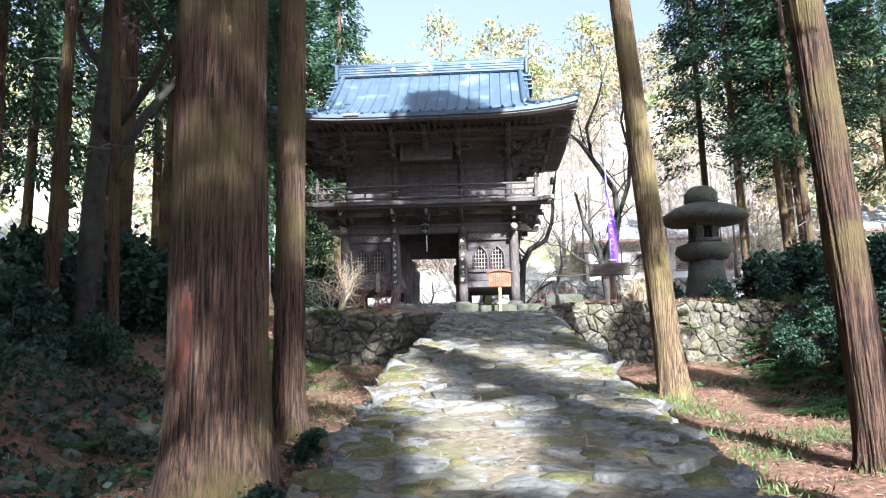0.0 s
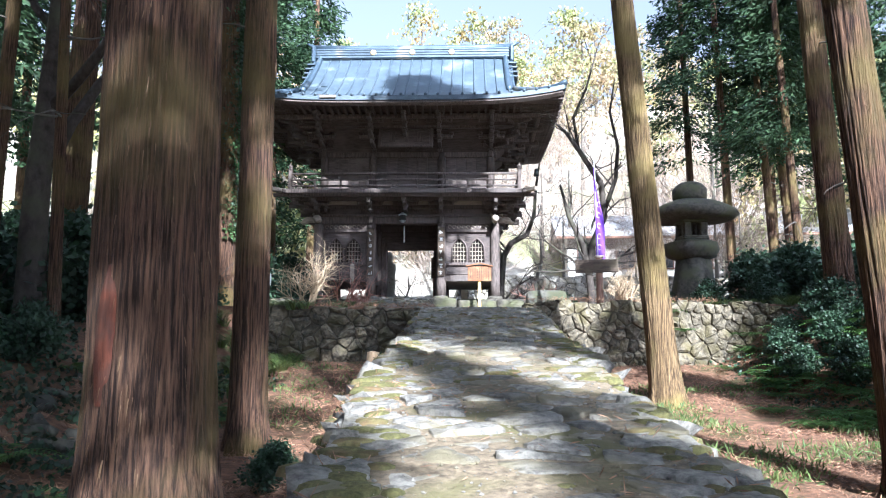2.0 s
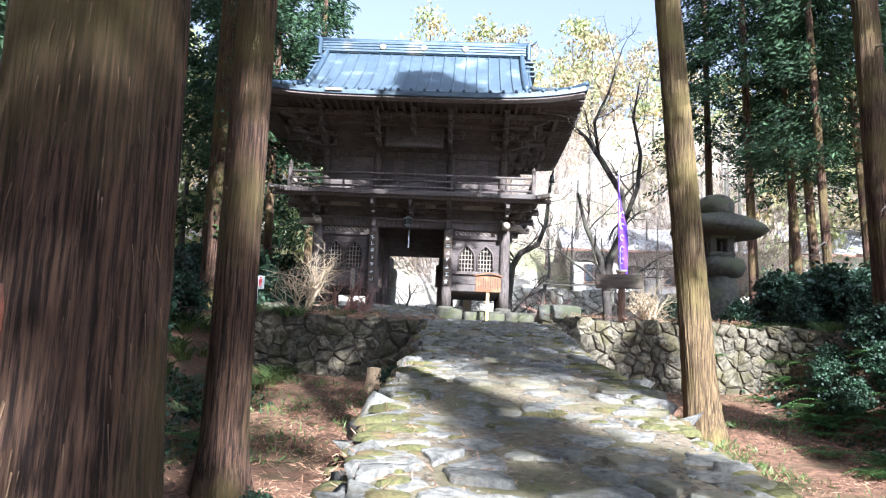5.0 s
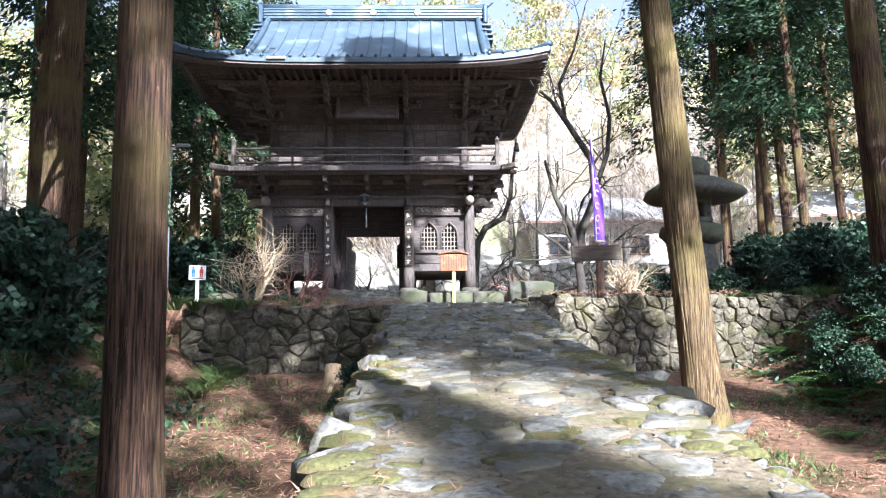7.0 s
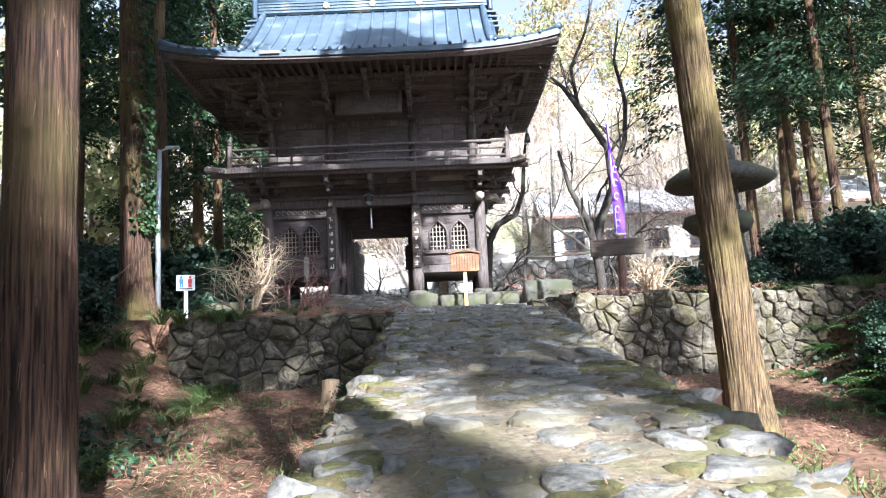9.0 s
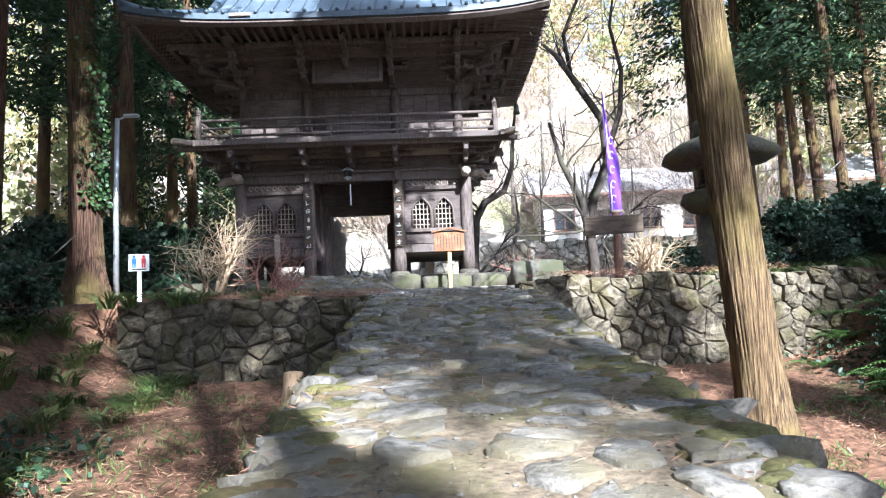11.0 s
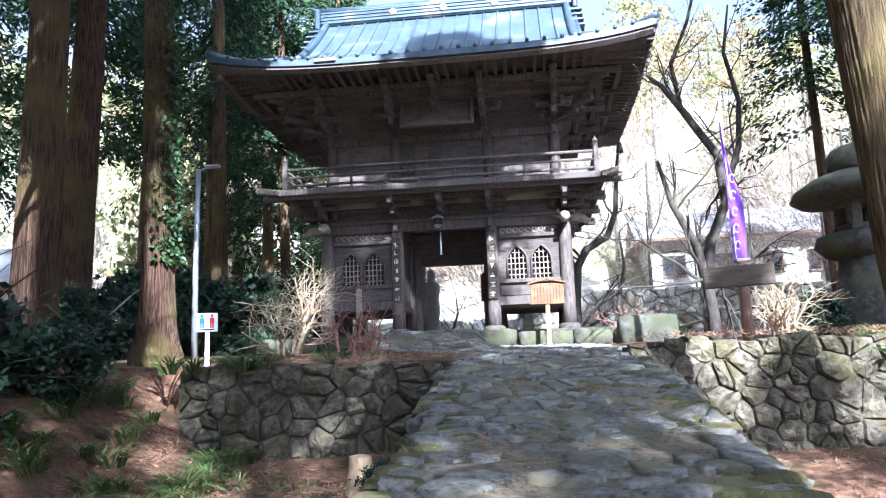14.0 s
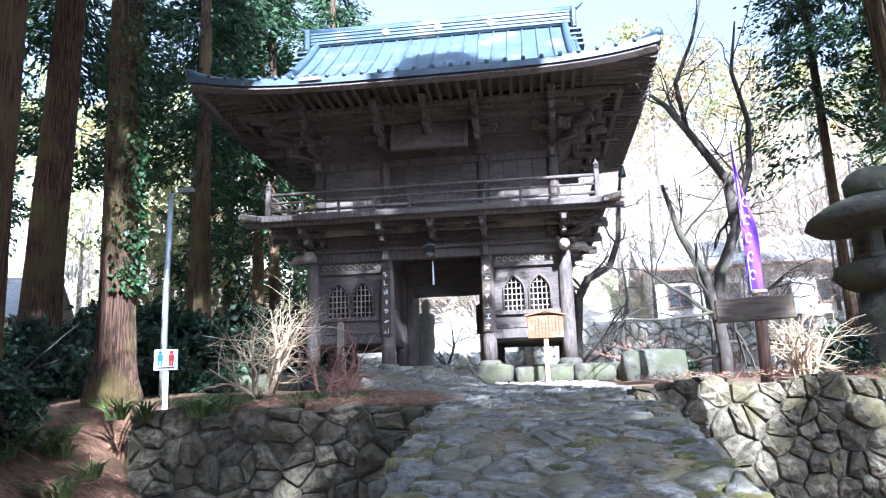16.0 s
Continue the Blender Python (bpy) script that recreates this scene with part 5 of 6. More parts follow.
# bare deciduous trees by the gate
def bare_tree(at, label, stems, seed, mat, depth=3):
    t = thing("bare_tree", at, label, "tree")
    rng = np.random.default_rng(seed)
    for pts, rad, twigs in stems:
        b = bmesh.new()
        sweep(b, pts, rad, 10)
        part("stem", b, mat, t, smooth=True)
        for k in range(twigs):
            i = rng.integers(1, len(pts))
            p, q = Vector(pts[i - 1]), Vector(pts[i])
            f = rng.random()
            d = (q - p).normalized()
            nd = (d * 0.4 + Vector(rng.normal(0, 0.7, 3)) + Vector((0, 0, 0.25))).normalized()
            b = bmesh.new()
            limb(b, rng, p + (q - p) * f, nd, rng.uniform(0.9, 2.2), max(0.014, rad[i] * 0.4), depth - 1, 0.3, 0.0, 3)
            part("branch", b, mat, t)
    return t


bare_tree((5.75, 25.6, 2.75), "bare cherry tree with two forked dark stems", [
    ([(-0.07, 0, -0.2), (-0.05, 0, 0.6), (-0.13, 0, 1.3), (-0.30, 0, 2.2), (-0.75, 0.1, 3.2), (-1.0, 0.2, 4.3)], [0.16, 0.13, 0.12, 0.10, 0.07, 0.04], 9),
    ([(-0.12, 0, 1.2), (0.0, 0, 2.2), (0.45, 0.05, 3.2), (0.35, 0.0, 4.3), (-0.35, 0, 5.4), (-0.8, 0, 6.05), (-1.12, 0.1, 6.4)], [0.13, 0.12, 0.11, 0.10, 0.085, 0.06, 0.035], 8),
    ([(0.42, 0.05, 3.3), (0.85, 0, 4.5), (0.95, 0, 5.6), (0.7, 0, 6.8), (0.9, 0, 8.0)], [0.08, 0.07, 0.06, 0.045, 0.02], 8),
    ([(-0.40, 0, 5.5), (-0.55, 0, 6.6), (-0.1, 0, 7.6), (0.3, 0, 9.0)], [0.06, 0.05, 0.04, 0.02], 6)], 12, BARK_DARK)
bare_tree((3.25, 31.0, 2.9), "bare crooked tree curving up behind the gate", [
    ([(0, 0, -0.2), (0.05, 0, 1.2), (0.15, 0, 2.3), (0.45, 0, 2.85), (1.1, 0, 3.2), (1.4, 0, 4.0), (1.5, 0, 5.2), (1.65, 0, 6.2)], [0.17, 0.14, 0.13, 0.12, 0.10, 0.08, 0.06, 0.03], 12),
    ([(0.12, 0, 2.0), (-0.1, 0, 2.9), (0.1, 0, 3.6)], [0.09, 0.07, 0.03], 5)], 17, BARK_DARK)
bare_tree((8.5, 36.0, 3.0), "small bare tree with spreading pale twigs", [([(0, 0, -0.2), (0.1, 0, 1.6), (-0.1, 0, 3.0), (0.2, 0, 4.6)], [0.12, 0.1, 0.07, 0.03], 16)], 23, BARK_GREY)
bare_tree((5.9, 38.0, 3.0), "small bare tree with spreading pale twigs", [([(0, 0, -0.2), (-0.1, 0, 1.6), (0.2, 0, 3.0), (0.1, 0, 4.4)], [0.11, 0.09, 0.06, 0.03], 14)], 29, BARK_GREY)
bare_tree((-0.75, 37.0, 3.0), "small pruned bare shrub tree in the sunny court", [([(0, 0, -0.2), (0.05, 0, 0.7), (0.25, 0, 1.3), (0.2, 0, 1.9)], [0.07, 0.06, 0.045, 0.02], 10)], 37, BARK_GREY, 2)

# sunlit autumn woods on the slopes behind
AUT = [broad_crown(200 + k, 46, 34, 3.0, 1.5, 9.5, 0.34, m) for k, m in enumerate((AUTUMN_LEAF, HILL_LEAF, AUTUMN_LEAF, HILL_LEAF))]
stem_me = part("trunk", trunk_mesh(51, 0.2, 0.06, 8, (0, 0), 12, 12, 0.02, 0.2), BARK_GREY)
stem_data = stem_me.data
bpy.data.objects.remove(stem_me)


def autumn_tree(x, y, k, s):
    t = thing("autumn_tree", (x, y, land(x, y) - 0.2), "sunlit tree with thin yellow-brown autumn leaves on the hillside", "tree", k * 67.0, "trees on the hillside")
    t.scale = (s, s, s * rnd.uniform(0.9, 1.2))
    for nm, me in (("trunk", stem_data), ("crown", AUT[k % 4])):
        o = new(nm, me)
        o.parent = t


spots = []
for k in range(400):
    x, y = rnd.uniform(-75, 75), rnd.uniform(46, 120)
    if k % 3 == 0:
        x, y = rnd.choice((-1, 1)) * rnd.uniform(28, 60), rnd.uniform(14, 70)
    if abs(x - 3) < 16 and y < 66:
        continue
    if all((x - a) ** 2 + (y - b) ** 2 > 20 for a, b in spots) and len(spots) < 120:
        spots.append((x, y))
for k, (x, y) in enumerate(spots):
    autumn_tree(x, y, k, rnd.uniform(0.8, 1.5))
for k, (x, y, s) in enumerate(((-9, 47, 1.3), (-4.5, 50, 1.5), (-13, 43, 1.2), (0.5, 52, 1.0), (22, 46, 1.0), (26, 40, 1.1))):
    autumn_tree(x, y, k + 1, s)
# leafless woods on the slope
BARE = material("bare_twig_haze", (0.14, 0.105, 0.08), (0.31, 0.25, 0.20), 0.6, 0.9, 0, (0.32, 0.23, 0.16), 0.4, 0.55, island=0.4)
def twig_crown(seed):
    rng = np.random.default_rng(seed)
    cs, ax = [], []
    for k in range(60):
        d = np.array([rng.normal(0, 0.95), rng.normal(0, 0.95), 1.0])
        d /= np.linalg.norm(d)
        t = rng.uniform(1.5, 7.5, 45)
        cs.append(d * t[:, None] + rng.normal(0, 0.35, (45, 3)) + np.array([0, 0, 1.5]))
        ax.append(np.tile(d, (45, 1)))
    v, f = sprays(rng, np.vstack(cs), np.vstack(ax), 0.75, 0.014, -0.2)
    return fast_mesh("crown", v, f, BARE)


TWIGS = [twig_crown(400 + k) for k in range(3)]
for k in range(70):
    x, y = rnd.uniform(-24, 34), rnd.uniform(45, 75)
    if k < 14:
        x, y = rnd.uniform(4, 22), rnd.uniform(41.5, 47)
    z = max(land(x, y), 5.2 if 2.6 < x < 30 and y < 50 else 0)
    t = thing("leafless_tree", (x, y, z - 0.2), "leafless tree with a haze of pale brown twigs on the slope", "tree", k * 41.0, "leafless trees on the slope")
    s = rnd.uniform(0.6, 1.15) if k >= 14 else rnd.uniform(0.35, 0.6)
    t.scale = (s, s, s)
    for nm, me in (("trunk", stem_data), ("crown", TWIGS[k % 3])):
        o = new(nm, me)
        o.parent = t
# tall cedar and larch behind the gate's roof
for x, y, k in ((-6.0, 42.0, 1), (-8.8, 40.0, 2), (-11.5, 44.0, 3)):
    cedar((x, y, land(x, y) - 0.1), 0.3, 0.1, (0, 0), 170 + k, "tall cedar behind the gate's roof", 4.5, 1.1, 21, BARK, False, True, "forest cedars")


# ---- things on the terrace ----
notice = thing("notice_board", (GX + 2.55, 26.45, 2.8), "orange-brown wooden notice board with a roofed top on a yellow post", "notice board", -4)
part("panel", boxed((0, -0.02, 1.26), (0.80, 0.05, 0.50), 0.01), NOTICE_WOOD, notice)
part("cap", prism([(-0.46, 1.50), (0, 1.60), (0.46, 1.50), (0.46, 1.535), (0, 1.64), (-0.46, 1.535)], 1, -0.10, 0.06), NOTICE_WOOD, notice)
part("post", boxed((0, 0.045, 0.7), (0.10, 0.08, 1.55), 0.01), POST_YELLOW, notice)
bars = [boxed((x, -0.048, 1.27), (0.016, 0.006, 0.30 + 0.08 * (k % 3)), 0) for k, x in enumerate(np.linspace(-0.3, 0.3, 9))]
for b in bars:
    part("text_bar", b, INK, notice)

stake = thing("tall_marker_board", (0.55, 30.1, 3.27), "narrow dark wooden marker board on a thin stake", "sign")
part("board", prism([(-0.09, 0.95), (0.09, 0.95), (0.09, 1.72), (0, 1.79), (-0.09, 1.72)], 1, -0.03, 0.01), SIGN_WOOD, stake)
part("stake", boxed((0, 0.03, 0.5), (0.035, 0.035, 1.1), 0.004), POST_BROWN, stake)
stake2 = thing("tall_marker_board", (-2.0, 23.5, 2.7), "narrow pale wooden marker board on a thin stake beside the bush", "sign")
part("board", prism([(-0.06, 0.75), (0.06, 0.75), (0.06, 1.32), (0, 1.37), (-0.06, 1.32)], 1, -0.02, 0.01), PALE_BOARD, stake2)
part("stake", boxed((0, 0.025, 0.4), (0.035, 0.03, 0.85), 0.004), POST_BROWN, stake2)

sign = thing("direction_sign", (4.88, 21.1, 2.62), "dark weathered wooden direction board on a brown post", "sign", -2)
part("board", boxed((-0.05, -0.08, 1.16), (1.16, 0.06, 0.36), 0.015, pose(0, 0, 0, 0, -2, 0)), SIGN_WOOD, sign)
part("post", lathe([(0.095, -0.2), (0.09, 0.6), (0.085, 1.38), (0.07, 1.40)], 14, 0.04), POST_BROWN, sign, smooth=True)
part("cap_stone", boxed((0, 0, 1.42), (0.24, 0.2, 0.06), 0.015), PALE_BOARD, sign)

flag = thing("banner_flag", (4.98, 21.65, 2.62), "tall narrow purple cloth banner on a thin pole", "banner")
part("pole", tube([(0, 0, 0), (0, 0, 2.2), (-0.06, 0, 4.5)], 0.013, 8), STEEL, flag)
bm = bmesh.new()
cols, rws = 7, 30
g = []
for j in range(rws + 1):
    s = j / rws
    wd = 0.035 + 0.20 * ease((1 - s) * 1.25)
    row = []
    for i in range(cols + 1):
        q = i / cols
        row.append(bm.verts.new((-0.03 - 0.05 * s + wd * q * 1.1, 0.05 * math.sin(q * 7 + s * 9) * (0.4 + q), 1.32 + 2.7 * s + 0.08 * q * math.sin(s * 5))))
    g.append(row)
for j in range(rws):
    for i in range(cols):
        bm.faces.new((g[j][i], g[j][i + 1], g[j + 1][i + 1], g[j + 1][i]))
part("cloth", bm, PURPLE, flag, smooth=True)
for k in range(5):
    b = bmesh.new()
    sweep(b, [(0.03 + 0.045 * math.cos(a), -0.075, 1.75 + k * 0.3 + 0.075 * math.sin(a)) for a in np.linspace(0.4, 5.2, 9)], 0.011, 5)
    part("printed_mark", b, LILAC, flag)

wc = thing("toilet_sign", (-3.93, 20.3, 2.52), "small white toilet sign with blue and red figures on a post", "sign", 6)
part("plate", boxed((0, -0.03, 0.76), (0.34, 0.02, 0.30), 0.006), WHITE_PAINT, wc)
part("post", boxed((0.0, 0, 0.36), (0.07, 0.04, 0.95), 0.006), WHITE_PAINT, wc)
for x, m in ((-0.08, BLUE_PAINT), (0.08, RED_PAINT)):
    b = bmesh.new()
    bmesh.ops.create_cone(b, cap_ends=True, segments=12, radius1=0.026, radius2=0.026, depth=0.006, matrix=pose(x, -0.043, 0.865, 90))
    block(b, (x, -0.043, 0.79), (0.075, 0.006, 0.09))
    block(b, (x - 0.017, -0.043, 0.71), (0.026, 0.006, 0.08))
    block(b, (x + 0.017, -0.043, 0.71), (0.026, 0.006, 0.08))
    part("pictogram", b, m, wc)
part("text_bar", boxed((0, -0.043, 0.645), (0.24, 0.006, 0.02), 0), INK, wc)

lamp = thing("street_lamp", (-5.56, 23.85, 2.7), "slim grey steel lamp post with a short arm", "lamp")
part("pole", tube([(0, 0, -0.1), (0.0, 0, 2.0), (0.03, 0, 4.12)], [0.07, 0.06, 0.05], 12), STEEL, lamp, smooth=True)
part("arm", tube([(0.03, 0, 4.08), (0.16, 0, 4.14), (0.30, 0, 4.17)], 0.022, 8), STEEL, lamp, smooth=True)
part("lamp_head", boxed((0.34, 0, 4.18), (0.34, 0.13, 0.07), 0.025, pose(0, 0, 0, 0, 0, 0)), STEEL, lamp)

rock = thing("standing_rock", (4.15, 25.5, 2.66), "squared dark boulder with a flat sunlit top", "rock")
part("body", boulder(4.4, 0.66, 0.42, 0.42, 0.10, 0.3), MOSS_STONE, rock, smooth=True).matrix_basis = pose(0, 0, 0.36)

# rough garden lantern
lan = thing("stone_lantern", (9.0, 25.3, 2.75), "huge rough mossy stone lantern with a wide flat cap", "stone lantern")
part("pillar", lathe([(0.85, -0.3), (0.78, 0.3), (0.66, 1.0), (0.55, 1.75)], 22, 0.16, 1), LANTERN_STONE, lan, smooth=True)
part("platform", lathe([(0.45, 1.68), (0.75, 1.80), (0.92, 2.02), (0.85, 2.25), (0.50, 2.36)], 24, 0.16, 2), LANTERN_STONE, lan, smooth=True)
for a in (45, 135, 225, 315):
    part("fire_box_post", boxed((0.38 * math.cos(radians(a)), 0.38 * math.sin(radians(a)), 2.68), (0.28, 0.28, 0.74), 0.05), LANTERN_STONE, lan)
for z in (2.42, 2.98):
    part("fire_box_slab", boxed((0, 0, z), (0.86, 0.86, 0.16), 0.04), LANTERN_STONE, lan)
part("cap", lathe([(0.62, 3.00), (1.25, 3.02), (1.46, 3.14), (1.40, 3.30), (1.05, 3.52), (0.60, 3.68), (0.52, 3.70)], 28, 0.10, 3), LANTERN_STONE, lan, smooth=True)
part("finial", lathe([(0.46, 3.66), (0.56, 3.78), (0.56, 4.05), (0.42, 4.22), (0.30, 4.30)], 18, 0.16, 4), LANTERN_STONE, lan, smooth=True)

stump = thing("tree_stump", (-0.93, 17.2, 1.05), "pale cut tree stump on fallen needles", "stump")
part("wood", lathe([(0.22, -0.2), (0.17, 0.05), (0.14, 0.3), (0.13, 0.44), (0.05, 0.46)], 16, 0.25, 5), STUMP_WOOD, stump, smooth=True)
for a in (20, 140, 260):
    part("root", tube([(0.1 * math.cos(radians(a)), 0.1 * math.sin(radians(a)), 0.12), (0.3 * math.cos(radians(a)), 0.3 * math.sin(radians(a)), 0.0), (0.45 * math.cos(radians(a)), 0.45 * math.sin(radians(a)), -0.1)], [0.07, 0.05, 0.02], 6), STUMP_WOOD, stump, smooth=True)


def stick_bush(at, label, count, height, width, seed, mat):
    t = thing("bare_bush", at, label, "bush")
    rng = np.random.default_rng(seed)
    for k in range(count):
        b = bmesh.new()
        az = rng.uniform(0, math.tau)
        out = rng.uniform(0.1, 1.0) * width
        limb(b, rng, (0.12 * math.cos(az), 0.12 * math.sin(az), -0.05), (out * math.cos(az), out * math.sin(az), 1), height * rng.uniform(0.5, 0.8), rng.uniform(0.024, 0.04), 2, 0.34, 0, 4)
        part("stem", b, mat, t)
    return t


stick_bush((-3.2, 22.6, 2.68), "bushy bare shrub of pale sunlit sticks behind the wall", 17, 1.75, 0.48, 5, TWIG)
stick_bush((-2.2, 23.2, 2.68), "thin bare shrub with grey-brown twigs", 5, 1.5, 0.4, 7, TWIG_RED)
stick_bush((-1.55, 21.6, 2.64), "small bare shrub with reddish twigs on the wall top", 8, 0.9, 0.5, 8, TWIG_RED)
stick_bush((5.75, 22.0, 2.66), "pale bare cut shrub behind the direction board", 14, 1.2, 0.5, 9, TWIG)
for k, (x, y) in enumerate(((5.0, 39.0), (6.6, 39.2), (8.2, 39.0), (10.0, 39.2), (4.4, 27.5), (11.5, 39.0))):
    stick_bush((x, y, land(x, y)), "low bare grey shrub before the far rubble wall", 8, 1.1, 0.6, 60 + k, TWIG_RED)
# forked dead branch that reaches out of the left shade
dead = thing("dead_branch", (-6.3, 17.2, 2.5), "pale dead forked branch sticking out of the undergrowth", "branch")
rng = np.random.default_rng(14)
for d in ((0.8, 0.1, 0.5), (0.5, -0.1, 0.9), (0.9, 0.2, 0.2)):
    b = bmesh.new()
    limb(b, rng, (0, 0, 0), d, 2.0, 0.022, 0, 0.2)
    fork = part("fork", b, BARK_DARK, dead)
    dv = Vector(d).normalized()
    for k in range(7):
        b = bmesh.new()
        limb(b, rng, dv * rng.uniform(0.7, 1.8), dv + Vector(rng.normal(0, 0.6, 3)), rng.uniform(0.5, 1.2), 0.011, 0, 0.25)
        part("twig", b, BARK_DARK, fork)

statue = thing("stone_statue", (-1.42, 36.0, 3.0), "pale standing stone statue on a plinth in the sunny court", "statue")
bpy.data.objects.remove(statue)
statue = part("stone_statue", lathe([(0.42, 0), (0.42, 0.35), (0.30, 0.38), (0.30, 0.7), (0.27, 0.72), (0.30, 1.0), (0.28, 1.5), (0.33, 1.85), (0.30, 2.05), (0.13, 2.15), (0.16, 2.28), (0.17, 2.42), (0.11, 2.55), (0.04, 2.62)], 20, 0.06, 2, (1, 0.7)), STATUE_STONE, None, smooth=True)
statue.matrix_basis = pose(-1.42, 36.0, land(-1.42, 36.0))
tagged(statue, "pale standing stone statue on a plinth in the sunny court", "statue")

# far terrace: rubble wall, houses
rubble_wall("wall_far", 2.6, 17.5, 40.6, lambda x: 5.35 + 0.06 * math.sin(x * 3), lambda x: 3.0, 0.50, 31, "long sunlit rubble retaining wall beyond the gate", 0.6, 0.10, 0.2, FAR_SUNLIT_STONE)
rubble_wall("wall_court", -9.5, 2.4, 43.5, lambda x: 4.4 + 0.06 * math.sin(x * 3), lambda x: 3.0, 0.55, 35, "low sunlit rubble wall behind the court", 0.6, 0.10, 0.2, FAR_SUNLIT_STONE)
fill = raw("upper_terrace", [(2.6, 41.1, 5.2), (30, 41.1, 5.2), (30, 62, 6.5), (2.6, 62, 6.5)], [(0, 1, 2, 3)], GRAVEL)
tagged(fill, "pale gravel yard above the far rubble wall", "ground", kind="structure")


def house(at, turn, w, d, h, label):
    t = thing("house", at, label, "house", turn)
    part("wall", boxed((0, 0, h / 2), (w, d, h), 0.02), PLASTER, t)
    e = 0.8
    for s in (1, -1):
        o = [(s * (d / 2 + e), h - 0.15), (0, h + d * 0.27), (0, h + d * 0.27 + 0.16), (s * (d / 2 + e), h + 0.02)]
        part("roof_slope", prism(o, 0, -w / 2 - e, w / 2 + e), ROOF_TILE, t)
    part("roof_ridge", boxed((0, 0, h + d * 0.27 + 0.2), (w + 1.7, 0.35, 0.3), 0.05), ROOF_TILE, t)
    for s in (1, -1):
        part("gable", prism([(-d / 2, h), (d / 2, h), (0, h + d * 0.26)], 0, s * (w / 2 - 0.15), s * w / 2), PLASTER, t)
    part("eave_trim", boxed((0, -d / 2 - e, h - 0.08), (w + 1.6, 0.08, 0.16), 0.01), RED_TRIM, t)
    n = int(w // 2.2)
    for k in range(n):
        x = -w / 2 + (k + 0.5) * w / n
        win = new("window")
        win.parent = t
        part("pane", boxed((x, -d / 2 - 0.01, h * 0.52), (1.1, 0.04, 1.1), 0), GLASS, win)
        for q in (-0.58, 0, 0.58):
            part("window_frame", boxed((x + q, -d / 2 - 0.04, h * 0.52), (0.07, 0.07, 1.2), 0.01), RED_TRIM, win)
        part("window_sill", boxed((x, -d / 2 - 0.06, h * 0.52 - 0.62), (1.35, 0.14, 0.08), 0.01), RED_TRIM, win)
    return t


house((15.0, 52.0, 5.7), -6, 10, 6, 3.0, "cream-walled house with grey roof and red-brown trim on the terrace")
house((27.5, 47.0, 5.6), -14, 9, 6, 2.8, "cream-walled house half hidden behind the wood")
house((-25.0, 40.0, 2.9), 18, 12, 7, 3.2, "pale building seen through the forest stems")

# ---- undergrowth ----
SHRUBS = [broad_crown(300 + k, 46, 80, 0.66, 0.02, 1.05, 0.085, SHRUB_LEAF, 0.2) for k in range(3)]
BRIGHT = broad_crown(310, 34, 46, 0.7, 0.02, 1.2, 0.12, HILL_LEAF, 0.3)


b = bmesh.new()
rng = np.random.default_rng(71)
for k in range(7):
    az = k * math.tau / 7
    limb(b, rng, (0.05 * math.cos(az), 0.05 * math.sin(az), -0.1), (0.5 * math.cos(az), 0.5 * math.sin(az), 1), 0.8, 0.016, 1, 0.2, 0, 2)
stem_ob = part("stem", b, BARK_GREY)
STEM = stem_ob.data
bpy.data.objects.remove(stem_ob)


def shrub(x, y, s, k, label, me=None, group="evergreen undergrowth"):
    t = thing("shrub", (x, y, land(x, y) - 0.05), label, "shrub", k * 50.0, group)
    t.scale = (s, s, s * 0.9)
    for nm, data in (("foliage", me or SHRUBS[k % 3]), ("stem", STEM)):
        o = new(nm, data)
        o.parent = t


rnd = random.Random(5)
for k, (x, y, s) in enumerate(((-5.0, 15.4, 1.5), (-5.9, 17.0, 1.7), (-6.4, 15.0, 1.9), (-5.0, 17.9, 1.0), (-7.5, 17.6, 2.0), (-8.5, 15.6, 2.2), (-6.8, 12.0, 1.3), (-8.3, 12.5, 1.9), (-5.1, 11.2, 0.8), (-7.0, 10.4, 1.3), (-9.5, 19.0, 2.0),
                               (-8.0, 23.5, 1.6), (-7.4, 25.5, 1.8), (-6.6, 27.5, 1.9), (-5.9, 29.0, 1.7), (-7.8, 28.8, 2.4), (-9.5, 29.0, 2.4), (-6.3, 30.5, 2.4), (-11.5, 24.0, 2.2), (-5.6, 9.0, 0.9), (-6.6, 7.6, 1.2), (-5.6, 33.0, 2.6))):
    shrub(x, y, s, k, "dense dark evergreen shrub in forest shade")
for k, (x, y, s) in enumerate(((9.2, 17.4, 0.7), (10.4, 16.2, 1.0), (9.4, 18.6, 0.7), (11.2, 18.5, 1.3), (10.9, 22.3, 1.7), (12.0, 24.0, 2.0), (9.8, 22.0, 0.9), (13.2, 22.0, 2.0), (11.6, 26.5, 2.0), (14.0, 25.0, 2.2), (8.0, 21.3, 0.8), (7.2, 23.8, 0.9), (12.4, 20.5, 1.8), (15.0, 28.0, 2.2), (11.2, 15.0, 1.4), (12.5, 17.0, 1.9), (5.0, 26.6, 0.7))):
    shrub(x, y, s, k + 1, "dense dark evergreen shrub above the rubble wall")
shrub(6.2, 42.5, 2.0, 1, "bright rounded yellow-green bush on the upper terrace", BRIGHT, "")
shrub(7.6, 42.6, 1.4, 2, "bright rounded yellow-green bush on the upper terrace", BRIGHT, "")


